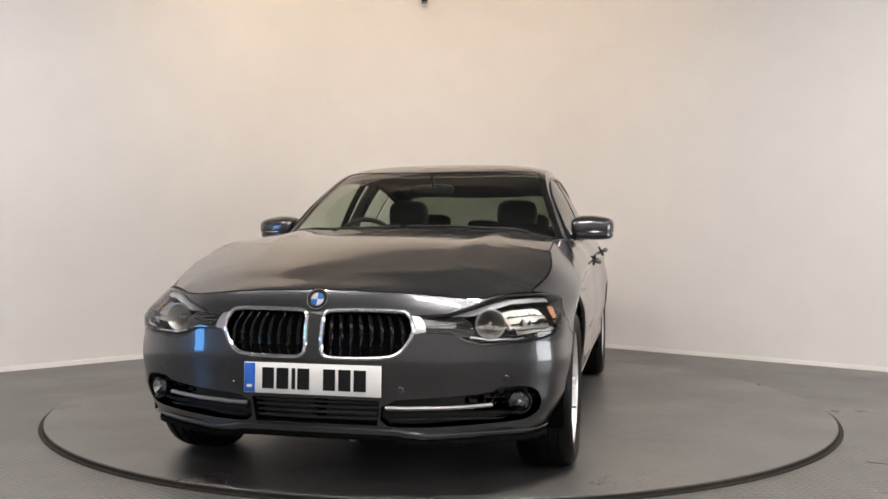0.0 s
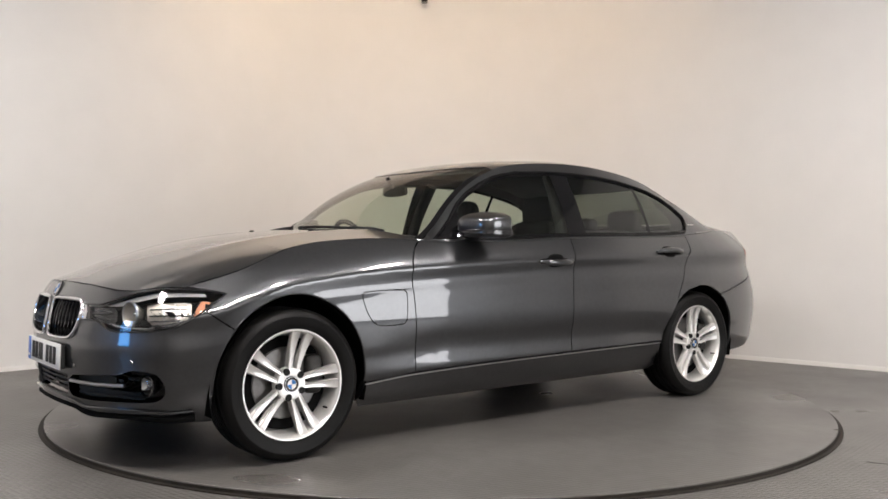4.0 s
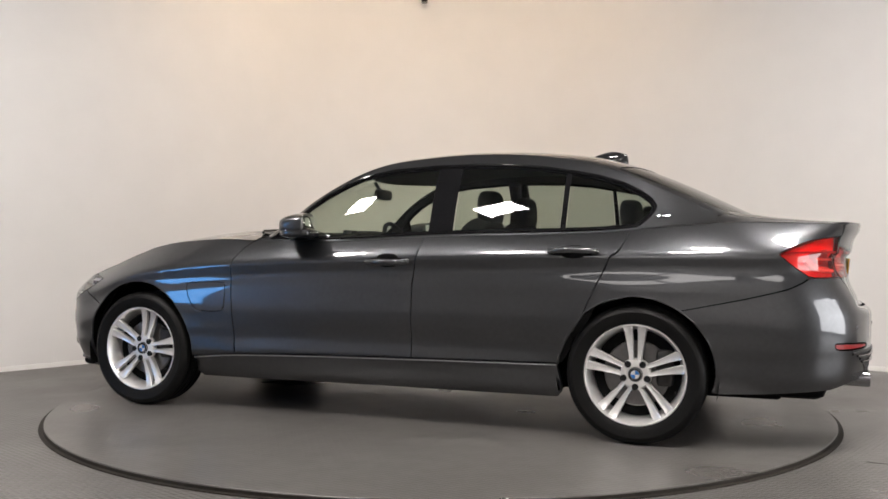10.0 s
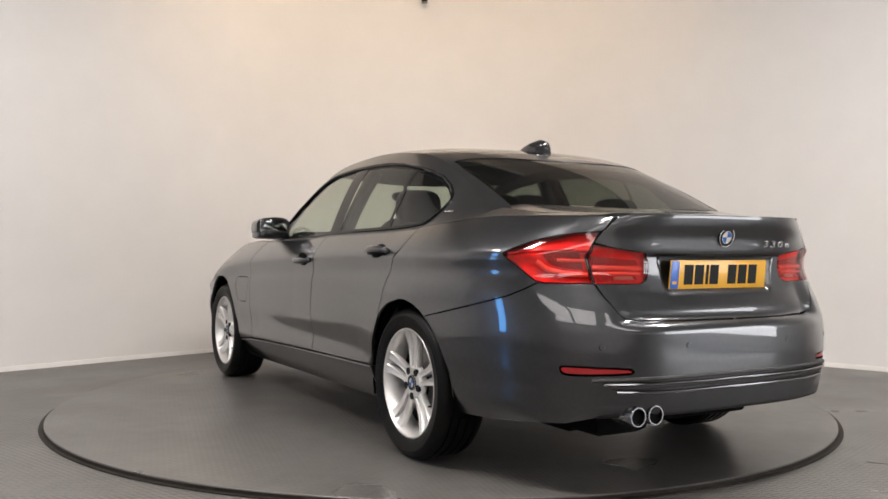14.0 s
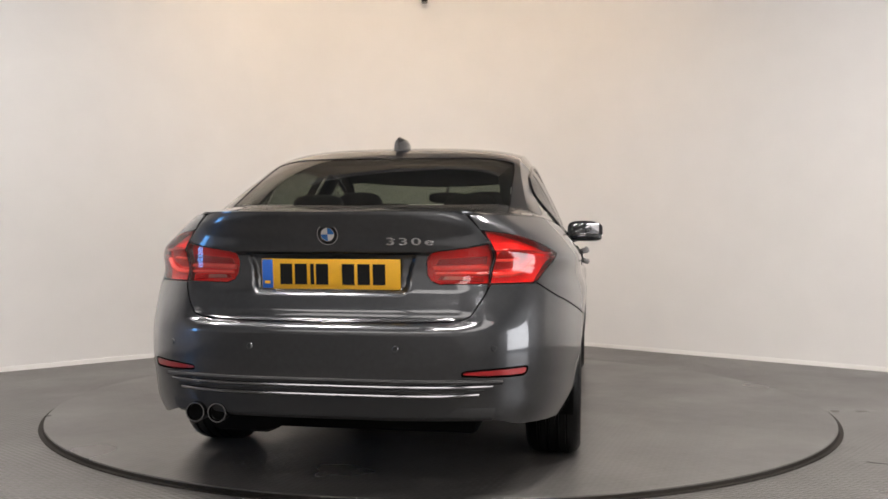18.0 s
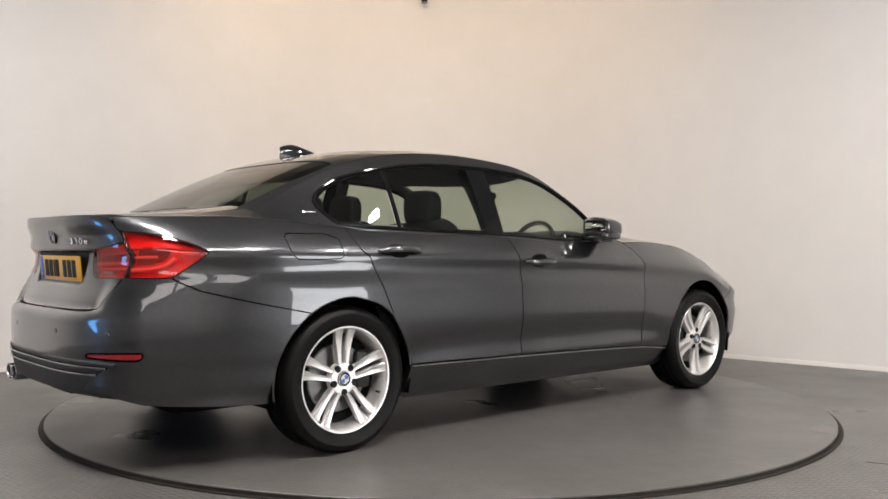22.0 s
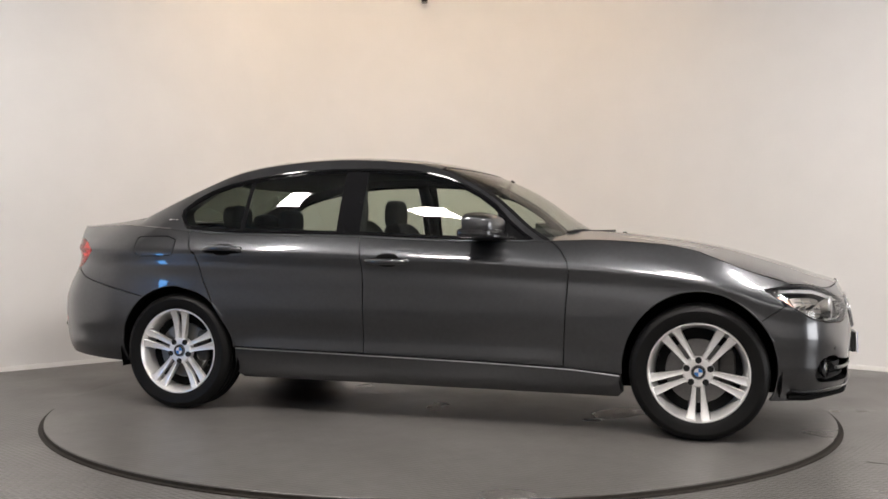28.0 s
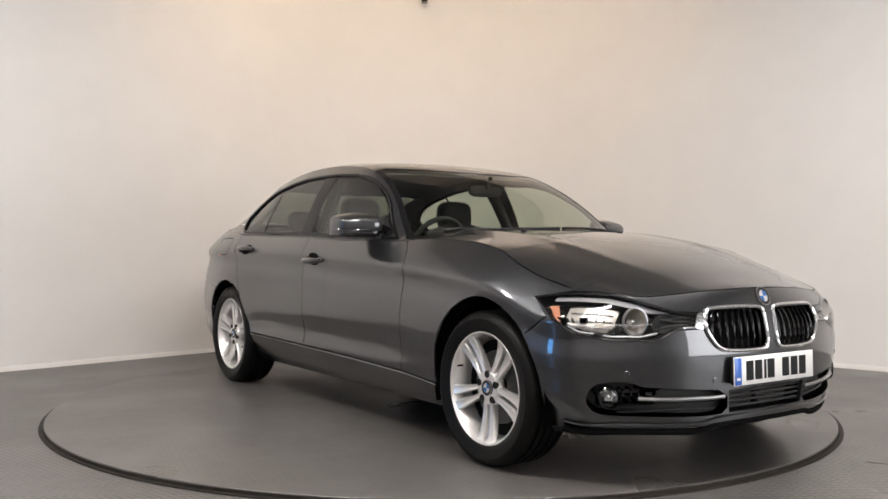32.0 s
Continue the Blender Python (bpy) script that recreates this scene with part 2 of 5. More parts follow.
def wrap(u, z):
    """Point of the lower skin at developed length u (along the flank u is x) and height z, on the car's left."""
    u, z = np.broadcast_arrays(np.asarray(u, float), np.asarray(z, float))
    af = np.interp(u - X_FRONT, LEN_F, TAB)
    ar = np.interp(X_REAR - u, LEN_R, TAB)
    xf = X_FRONT + (nose(z) - X_FRONT) * np.sin(af) ** (2 / PF)
    w = np.clip((u + 2.60) / .13, 0, 1)
    w = w * w * (3 - 2 * w)
    xr = X_REAR + (tail(z) * (1 - w) + tail_corner(z) * w - X_REAR) * np.sin(ar) ** (2 / PR)
    x = np.where(u > X_FRONT, xf, np.where(u < X_REAR, xr, u))
    turn = np.where(u > X_FRONT, np.cos(af) ** (2 / QF), np.where(u < X_REAR, np.cos(ar) ** (2 / QR), 1.0))
    tuck = 1 - .030 * np.clip((.36 - z) / .14, 0, 1) * np.clip((u - 1.5) / .35, 0, 1)
    ease = lambda a: np.clip(a, 0, 1) ** 2 * (3 - 2 * np.clip(a, 0, 1))
    x = x + .019 * ease((U_REAR + .335 - .25 * (.88 - z) - u) / .022) * ease((z - .738) / .03) * ease((.884 - z) / .012)
    corner = 1 + .042 * np.exp(-((u - 1.95) / .15) ** 2) * np.clip((.78 - z) / .12, 0, 1)
    return np.stack([x, side_y(x, z) * turn * tuck * corner, z], -1)


def u_of_y(y, z, front=True):
    """Developed length at which the nose (or tail) lies y from the middle plane."""
    us = np.linspace(X_FRONT, U_FRONT, 300) if front else np.linspace(X_REAR, U_REAR, 300)
    ys = wrap(us, z)[:, 1]
    return float(np.interp(y, ys[::-1], us[::-1]))


# upper skin: windscreen, roof, rear window
ridge = cubic((-2.15, -1.90, -1.60, -1.40, -1.22, -1.05, -.80, -.50, -.20, .06, .22, .40, .56, .70, .80, .95),
              (.985, 1.102, 1.247, 1.331, 1.387, 1.416, 1.437, 1.445, 1.429, 1.397, 1.354, 1.281, 1.188, 1.086, 1.024, .94))
rail_y = pchip((-2.1, -1.85, -1.6, -1.35, -1.1, -.7, -.3, 0, .25, .45, .62, .80), (.72, .685, .645, .61, .592, .585, .59, .605, .640, .698, .755, .785))


def roof(x, y):
    """Height of windscreen, roof and rear window."""
    x, y = np.broadcast_arrays(np.asarray(x, float), np.asarray(y, float))
    s = np.clip((x + .35) / .7, 0, 1)
    r = np.clip((-.75 - x) / .7, 0, 1)
    e = x + .31 * y * y * s * s * (3 - 2 * s) - .13 * y * y * r * r * (3 - 2 * r)
    k = np.abs(y) / rail_y(x)
    return ridge(e) - .05 * y * y - (.022 + .022 * r) * np.clip(k, 0, 1.3) ** 6


def glass_side(x, z):
    """Half width of the side windows and their pillars between the belt and the roof rail."""
    zb = shoulder(x)
    yb = side_y(x, zb) - .004
    ye = rail_y(x)
    ze = roof(x, ye)
    t = (z - zb) / np.maximum(ze - zb, .03)
    k = .74 + .26 * np.clip((-1.15 - np.asarray(x, float)) / .3, 0, 1)
    return yb + (ye - yb) * (k * t + (1 - k) * t * t * np.abs(t))


# bonnet and boot lid
bonnet_line = cubic((.70, .95, 1.2, 1.5, 1.75, 1.92, 2.02, 2.10), (1.018, 1.009, .985, .938, .874, .820, .780, .746))


def bonnet(x, y):
    x, y = np.broadcast_arrays(np.asarray(x, float), np.asarray(y, float))
    a = np.abs(y)
    bow = .38 * a ** 2.4 * np.clip((x - 1.1) / .7, 0, 1)
    dome = .0075 * np.exp(-((a - .40 - .12 * np.clip(1.9 - x, 0, 1)) / .060) ** 2) * np.clip((2.0 - x) / .5, 0, 1)
    return bonnet_line(np.clip(x + bow, .6, 2.2)) - .055 * a ** 2 - .10 * np.clip(a - .55, 0, 1) ** 1.6 + dome


boot_line = pchip((-2.5, -2.41, -2.36, -2.2, -2.0, -1.9, -1.8, -1.5), (1.010, 1.040, 1.046, 1.056, 1.074, 1.088, 1.104, 1.15))


def boot(x, y):
    return boot_line(np.asarray(x, float) + .05 * np.abs(y)) - .035 * np.abs(y) ** 2 - .10 * np.clip(np.abs(y) - .55, 0, 1) ** 1.5


# the deck and the bonnet meet the flanks exactly along their edges
EDGE_U = np.linspace(-2.46, -1.50, 60)
EDGE_R = np.array([wrap(u, shoulder(wrap(u, 1.0)[0])) for u in EDGE_U])
EDGE_F = np.array([wrap(u, shoulder(u)) for u in np.linspace(.60, 1.86, 60)])


def deck(x, y):
    """Height of the boot lid and of the flank's upper edge beside it."""
    x, y = np.broadcast_arrays(np.asarray(x, float), np.asarray(y, float))
    ye, ze = np.interp(x, EDGE_R[:, 0], EDGE_R[:, 1]), np.interp(x, EDGE_R[:, 0], EDGE_R[:, 2])
    w = np.clip((np.abs(y) - .50) / np.maximum(ye - .50, .02), 0, 1) ** 2 * np.clip((x + 2.36) / .10, 0, 1)
    return boot(x, y) + w * (ze - boot(x, ye))


HOOD_SEAM = [(1.885, 0.749), (2.019, 0.741), (2.095, 0.729), (2.179, 0.729), (2.347, 0.743), (2.397, 0.747), (2.628, 0.755), (U_FRONT, .757)]
EDGE_N = np.array([wrap(u, z) for u, z in HOOD_SEAM[::-1]])


def hood(x, y):
    x, y = np.broadcast_arrays(np.asarray(x, float), np.asarray(y, float))
    ye, ze = np.interp(x, EDGE_F[:, 0], EDGE_F[:, 1]), np.interp(x, EDGE_F[:, 0], EDGE_F[:, 2])
    w = np.clip((np.abs(y) - .45) / np.maximum(ye - .45, .02), 0, 1.1) ** 2 * np.clip((1.84 - x) / .08, 0, 1)
    top = bonnet(x, y) + w * (ze - bonnet(x, ye))
    xn, zn = np.interp(np.abs(y), EDGE_N[:, 1], EDGE_N[:, 0]), np.interp(np.abs(y), EDGE_N[:, 1], EDGE_N[:, 2])
    return top + (zn - bonnet(xn, np.minimum(np.abs(y), .726))) * np.exp(-((xn - x) / .09) ** 2)
from mathutils.geometry import delaunay_2d_cdt as delaunay


# ---------------------------------------------------------------- mesh tools
class Geo:
    """Vertices, faces and normals of one mesh in the making."""
    def __init__(self):
        self.v, self.f, self.n, self.flat = [], [], [], []

    def add(self, verts, faces, normals=None, flat=False):
        k = len(self.v)
        self.v += [tuple(p) for p in verts]
        self.n += [tuple(p) for p in normals] if normals is not None else [None] * len(verts)
        self.f += [tuple(i + k for i in f) for f in faces]
        self.flat += [flat] * len(faces)
        return self


def build(name, geo, mat, parent=None, label="", offset=None):
    me = bpy.data.meshes.new(name)
    me.from_pydata(geo.v, [], geo.f)
    for m in (mat if isinstance(mat, (list, tuple)) else [mat]):
        me.materials.append(m)
    me.polygons.foreach_set("use_smooth", [not x for x in geo.flat])
    me.update()
    if any(x is not None for x in geo.n):
        me.normals_split_custom_set_from_vertices([x if x is not None else (0, 0, 0) for x in geo.n])
    ob = new(name, me)
    if parent is not None:
        ob.parent = parent
        if parent.type == "EMPTY" and parent.name.startswith("car"):
            ob.location = OFF
    if label:
        tagged(ob, label)
    return ob


def part(name, bm, mat, parent, label="", smooth=35):
    """Links a bmesh as one mesh object under a thing or a part."""
    me = bpy.data.meshes.new(name)
    bmesh.ops.recalc_face_normals(bm, faces=bm.faces[:])
    bm.to_mesh(me)
    bm.free()
    me.materials.append(mat)
    if smooth:
        me.polygons.foreach_set("use_smooth", [True] * len(me.polygons))
        me.set_sharp_from_angle(angle=radians(smooth))
    ob = new(name, me)
    if parent is not None:
        ob.parent = parent
        if parent.type == "EMPTY" and parent.name.startswith("car"):
            ob.location = OFF
    if label:
        tagged(ob, label)
    return ob


def bm_box(sx, sy, sz, at=(0, 0, 0), bevel=0.0, turn=None, segments=2):
    bm = bmesh.new()
    bmesh.ops.create_cube(bm, size=1)
    bmesh.ops.scale(bm, vec=(sx, sy, sz), verts=bm.verts)
    if bevel:
        bmesh.ops.bevel(bm, geom=bm.edges[:], offset=bevel, segments=segments, affect="EDGES", profile=.5)
    if turn is not None:
        bmesh.ops.transform(bm, matrix=turn, verts=bm.verts)
    bmesh.ops.translate(bm, vec=at, verts=bm.verts)
    return bm


def bm_join(*bms):
    out = bmesh.new()
    for b in bms:
        me = bpy.data.meshes.new("tmp")
        b.to_mesh(me)
        b.free()
        out.from_mesh(me)
        bpy.data.meshes.remove(me)
    return out


def bm_lathe(profile, steps=48, axis="y"):
    """Turns (radius, along) pairs round an axis."""
    bm = bmesh.new()
    rings = []
    for r, a in profile:
        ring = []
        for i in range(steps):
            t = 2 * math.pi * i / steps
            c, s = r * math.cos(t), r * math.sin(t)
            ring.append(bm.verts.new({"y": (c, a, s), "x": (a, c, s), "z": (c, s, a)}[axis]))
        rings.append(ring)
    for a, b in zip(rings, rings[1:]):
        for i in range(steps):
            j = (i + 1) % steps
            bm.faces.new((a[i], a[j], b[j], b[i]))
    bmesh.ops.remove_doubles(bm, verts=bm.verts, dist=1e-6)
    return bm


def bm_tube(path, r, closed=False, sides=8, squash=1.0):
    """A round bar along a path of points."""
    bm = bmesh.new()
    path = [Vector(p) for p in path]
    n = len(path)
    rings = []
    up = Vector((0, 0, 1))
    for i, p in enumerate(path):
        a = path[(i - 1) % n] if closed or i else p
        b = path[(i + 1) % n] if closed or i < n - 1 else p
        d = (b - a).normalized()
        s = d.cross(up)
        s = s.normalized() if s.length > 1e-4 else Vector((1, 0, 0))
        t = s.cross(d).normalized()
        rr = r(i / max(n - 1, 1)) if callable(r) else r
        rings.append([bm.verts.new(p + s * (rr * math.cos(2 * math.pi * k / sides)) + t * (rr * squash * math.sin(2 * math.pi * k / sides))) for k in range(sides)])
    for i in range(n if closed else n - 1):
        a, b = rings[i], rings[(i + 1) % n]
        for k in range(sides):
            j = (k + 1) % sides
            bm.faces.new((a[k], a[j], b[j], b[k]))
    if not closed:
        bm.faces.new(rings[0])
        bm.faces.new(rings[-1][::-1])
    return bm


def bm_blob(rx, ry, rz, at=(0, 0, 0), e1=.7, e2=.7, nu=24, nv=14, turn=None):
    """A rounded block: superellipsoid."""
    bm = bmesh.new()
    pw = lambda c, e: math.copysign(abs(c) ** e, c)
    rows = []
    for j in range(nv + 1):
        v = -math.pi / 2 + math.pi * j / nv
        rows.append([bm.verts.new((rx * pw(math.cos(v), e1) * pw(math.cos(u), e2), ry * pw(math.cos(v), e1) * pw(math.sin(u), e2), rz * pw(math.sin(v), e1)))
                     for u in (2 * math.pi * i / nu for i in range(nu))])
    for a, b in zip(rows, rows[1:]):
        for i in range(nu):
            k = (i + 1) % nu
            bm.faces.new((a[i], a[k], b[k], b[i]))
    bmesh.ops.remove_doubles(bm, verts=bm.verts, dist=1e-6)
    if turn is not None:
        bmesh.ops.transform(bm, matrix=turn, verts=bm.verts)
    bmesh.ops.translate(bm, vec=at, verts=bm.verts)
    return bm


# ---- skin panels: a flat outline in the skin's own coordinates, filled with a fine net and laid on the skin
def dense(poly, step):
    out = []
    for (a, b), (c, d) in zip(poly, poly[1:] + poly[:1]):
        k = max(1, int(math.ceil(math.hypot(c - a, d - b) / step)))
        out += [(a + (c - a) * i / k, b + (d - b) * i / k) for i in range(k)]
    return out


def area(poly):
    return .5 * sum(a * d - c * b for (a, b), (c, d) in zip(poly, poly[1:] + poly[:1]))


def shrunk(poly, d, keep=None):
    """The outline moved inwards by d (outwards if negative); points for which keep() holds stay."""
    s = 1 if area(poly) > 0 else -1
    n, out = len(poly), []
    for i, (x, y) in enumerate(poly):
        if keep and keep(x, y):
            out.append((x, y))
            continue
        nx = ny = 0
        for (a, b), (c, e) in ((poly[i - 1], poly[i]), (poly[i], poly[(i + 1) % n])):
            q = math.hypot(c - a, e - b) or 1
            nx, ny = nx - s * (e - b) / q, ny + s * (c - a) / q
        q = math.hypot(nx, ny) or 1
        k = d / max(q / 2, .45)
        out.append((x + nx / q * k, y + ny / q * k))
    return out


def rounded(poly, times=2):
    """The outline with its corners cut and cut again."""
    for _ in range(times):
        out = []
        for (a, b), (c, d) in zip(poly, poly[1:] + poly[:1]):
            out += [(.75 * a + .25 * c, .75 * b + .25 * d), (.25 * a + .75 * c, .25 * b + .75 * d)]
        poly = out
    return poly


def inside(poly, pts):
    x, y = pts[:, 0], pts[:, 1]
    r = np.zeros(len(pts), bool)
    for (a, b), (c, d) in zip(poly, poly[1:] + poly[:1]):
        if b != d:
            r ^= ((b > y) != (d > y)) & (x < (c - a) * (y - b) / (d - b) + a)
    return r


def far_from(poly, pts, dist):
    ok = np.ones(len(pts), bool)
    for (a, b), (c, d) in zip(poly, poly[1:] + poly[:1]):
        e = np.array([c - a, d - b])
        t = np.clip(((pts - (a, b)) @ e) / max(e @ e, 1e-12), 0, 1)
        ok &= np.hypot(*(pts - (a, b) - t[:, None] * e).T) > dist
    return ok


def skin(geo, poly, fn, step=.03, holes=(), gap=.0028, flange=.014, lift=0.0, keep=None, mirror=False, sub=None):
    """Adds to geo the panel inside poly (less its holes) on the skin fn(a, b) -> points, with an edge folded inwards.
    mirror: the car's right-hand side. lift: how far the panel stands proud."""
    loops = [shrunk(dense(list(poly), step), gap, keep)] + [shrunk(dense(list(h), min(step, sub or step)), -gap) for h in holes]
    lo, hi = np.min(loops[0], 0), np.max(loops[0], 0)
    gx, gy = np.meshgrid(np.arange(lo[0], hi[0], step), np.arange(lo[1], hi[1], step), indexing="ij")
    gx = gx + (np.arange(gx.shape[1]) % 2)[None, :] * step * .5
    pts = np.stack([gx.ravel(), gy.ravel()], -1)
    pts = pts[inside(loops[0], pts) & far_from(loops[0], pts, step * .45)]
    for h in loops[1:]:
        pts = pts[~inside(h, pts) & far_from(h, pts, step * .35)]
    verts, edges = [], []
    for lp in loops:
        k = len(verts)
        verts += [Vector(p) for p in lp]
        edges += [(k + i, k + (i + 1) % len(lp)) for i in range(len(lp))]
    nb = len(verts)
    verts += [Vector(p) for p in pts]
    from_cdt = delaunay(verts, edges, [], 2, 1e-6)
    q = np.array([tuple(p) for p in from_cdt[0]])
    tris = [tuple(f) for f in from_cdt[2]]
    # triangles whose middle lies in a hole or outside go
    mid = np.array([q[list(t)].mean(0) for t in tris])
    good = inside(loops[0], mid)
    for h in loops[1:]:
        good &= ~inside(h, mid)
    tris = [t for t, g in zip(tris, good) if g]
    p = fn(q[:, 0], q[:, 1])
    e = 1e-3
    n = np.cross(fn(q[:, 0] + e, q[:, 1]) - fn(q[:, 0] - e, q[:, 1]), fn(q[:, 0], q[:, 1] + e) - fn(q[:, 0], q[:, 1] - e))
    n /= np.maximum(np.linalg.norm(n, axis=1), 1e-12)[:, None]
    out_ref = p - np.array([np.clip(p[:, 0], -1.0, 1.0), p[:, 1] * .2, np.full(len(p), .55)]).T
    if np.sum(np.einsum("ij,ij->i", n, out_ref)) < 0:
        n = -n
    p = p + n * lift
    s = np.array([1, -1 if mirror else 1, 1])
    fixed = []
    for t in tris:
        c = np.cross(p[t[1]] - p[t[0]], p[t[2]] - p[t[0]]) @ n[t[0]]
        t = t if c > 0 else (t[0], t[2], t[1])
        fixed.append(t[::-1] if mirror else t)
    geo.add(p * s, fixed, n * s)
    if flange:
        # boundary edges: used once
        count = {}
        for t in fixed:
            for i in range(3):
                a, b = t[i], t[(i + 1) % 3]
                count[(a, b)] = count.get((a, b), 0) + 1
        rim = [(a, b) for (a, b) in count if (b, a) not in count]
        rim = [(a, b) for a, b in rim if abs(p[a][1]) > 1e-3 or abs(p[b][1]) > 1e-3]
        fv, ff, fn_ = [], [], []
        for a, b in rim:
            k = len(fv)
            pa, pb = p[a] * s, p[b] * s
            na, nb_ = n[a] * s, n[b] * s
            side_n = np.cross(pb - pa, na)
            side_n /= max(np.linalg.norm(side_n), 1e-9)
            fv += [pa, pb, pb - nb_ * flange, pa - na * flange]
            ff.append((k, k + 3, k + 2, k + 1))
            fn_ += [side_n] * 4
        geo.add(fv, ff, fn_)
    return geo


def on_skin(depth):
    """The lower skin pushed inwards by a depth."""
    def f(a, b):
        e = 1e-3
        n = np.cross(wrap(a + e, b) - wrap(a - e, b), wrap(a, b + e) - wrap(a, b - e))
        n /= np.linalg.norm(n, axis=-1)[..., None]
        p = wrap(a, b)
        n *= np.sign(np.einsum("...i,...i->...", n, p - np.array([0, 0, .5])))[..., None]
        return p - n * depth
    return f


def on_roof(a, b):
    return np.stack([a, b, roof(a, b)], -1)


def on_boot(a, b):
    return np.stack([a, b, deck(a, b)], -1)


def on_pane(a, b):
    return np.stack([a, glass_side(a, b), b], -1)


def arch(cx, rx, rz, z0, z1=None, n=22, front_to_back=True):
    """Points along a wheel arch from its front foot over the top to its rear foot."""
    a0 = math.asin((z0 - .325) / rz)
    a1 = math.asin(((z1 if z1 is not None else z0) - .325) / rz)
    pts = [(cx + rx * math.cos(t), .325 + rz * math.sin(t)) for t in np.linspace(a0, math.pi - a1, n)]
    return pts if front_to_back else pts[::-1]


def frame_at(u, z, side=1, lift=0.0):
    """Pose on the lower skin: local x along the skin towards the nose, y outwards, z up."""
    p, e = wrap(u, z), 2e-3
    du, dz = wrap(u + e, z) - wrap(u - e, z), wrap(u, z + e) - wrap(u, z - e)
    s = np.array([1, side, 1])
    x, n = Vector(du * s).normalized(), Vector(np.cross(dz, du) * s * (1 if side > 0 else 1)).normalized()
    if n.y * side < 0 and abs(n.y) > .05 or (abs(n.y) <= .05 and n.x * p[0] < 0):
        n = -n
    z_ = x.cross(n).normalized()
    if z_.z < 0:
        x = -x
        z_ = x.cross(n).normalized()
    m = Matrix((x, n, z_)).transposed().to_4x4()
    m.translation = Vector(p * s) + n * lift
    return m

# ---------------------------------------------------------------- the studio
FLOOR_Z, CEIL_Z = -.023, 4.0
CORNER = Vector((-.20, 4.46))
LEFT_WAY, RIGHT_WAY = Vector((-.681, -.732)), Vector((.763, -.647))


def wall_line():
    """Plan of the white wall: two straight runs joined by a wide round corner."""
    r = 2.05
    half = math.acos(LEFT_WAY.dot(RIGHT_WAY)) / 2
    d = r / math.tan(half)
    mid = (LEFT_WAY + RIGHT_WAY).normalized()
    c = CORNER + mid * (r / math.sin(half))
    a, b = CORNER + LEFT_WAY * d, CORNER + RIGHT_WAY * d
    t0, t1 = math.atan2(*(a - c).yx), math.atan2(*(b - c).yx)
    arc = [c + Vector((math.cos(t), math.sin(t))) * r for t in np.linspace(t0, t1, 33)]
    return [CORNER + LEFT_WAY * 8.0] + arc + [CORNER + RIGHT_WAY * 8.0]


def wall_mesh(name, line, z0, z1, thick, mat, label):
    """An upright wall with thickness along a plan line; its face is towards the room."""
    bm = bmesh.new()
    n = len(line)
    nor = []
    for i in range(n):
        d = (line[min(i + 1, n - 1)] - line[max(i - 1, 0)]).normalized()
        nor.append(Vector((-d.y, d.x)))
    rows = [[bm.verts.new((p.x + m.x * o, p.y + m.y * o, z)) for p, m in zip(line, nor)] for o, z in ((0, z0), (0, z1), (thick, z1), (thick, z0))]
    for k in range(4):
        a, b = rows[k], rows[(k + 1) % 4]
        for i in range(n - 1):
            bm.faces.new((a[i], a[i + 1], b[i + 1], b[i]))
    bm.faces.new([r[0] for r in rows])
    bm.faces.new([r[-1] for r in rows][::-1])
    return tagged(part(name, bm, mat, None, smooth=40), label, "wall", kind="structure")


line = wall_line()
wall_mesh("wall_north", line, FLOOR_Z, CEIL_Z, .15, WALL, "curved white painted studio wall with a round corner")
# unseen side and back walls, added to shape reflections on the car
west = [Vector((line[0].x, -9.0)), Vector((line[0].x, line[0].y - .004))]
east = [Vector((line[-1].x, line[-1].y - .004)), Vector((line[-1].x, -9.0))]
wall_mesh("wall_west", west, FLOOR_Z, CEIL_Z, .15, SIDE_WALL, "unseen plain grey side wall")
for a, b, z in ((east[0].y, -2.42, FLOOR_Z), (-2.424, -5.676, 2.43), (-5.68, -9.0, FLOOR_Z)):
    wall_mesh("wall_east", [Vector((east[0].x, a)), Vector((east[0].x, b))], z, CEIL_Z, .15, DARK_WALL, "unseen plain grey side wall by the doorway")
wall_mesh("wall_south", [east[1] + Vector((.15, -.004)), west[0] + Vector((-.15, -.004))], FLOOR_Z, CEIL_Z, .15, BACK_WALL, "unseen plain grey back wall")
tagged(part("floor", bm_box(14.0, 16.0, .1, (0, -2.4, FLOOR_Z - .05)), FLOOR, None, smooth=0), "grey painted tread plate studio floor", "floor", kind="structure")
tagged(part("ceiling", bm_box(14.0, 16.0, .1, (0, -2.4, CEIL_Z + .054)), CEILING, None, smooth=0), "plain grey ceiling above the studio", "ceiling", kind="structure")

# pale skirting along the foot of the white wall, and a joint between two floor sheets
skirt = []
for i, p in enumerate(line):
    d = (line[min(i + 1, len(line) - 1)] - line[max(i - 1, 0)]).normalized()
    skirt.append(p - Vector((-d.y, d.x)) * .010)
wall_mesh("baseboard", skirt, FLOOR_Z, FLOOR_Z + .035, .010, SKIRT, "low white skirting along the curved wall")
a, b = Vector((1.87, -1.524, FLOOR_Z + .0005)), Vector((6.0, -3.82, FLOOR_Z + .0005))
tagged(part("trim", bm_tube([a, b], .0022, False, 6, .5), SHELL, None), "thin dark joint between floor sheets", "joint", kind="structure")

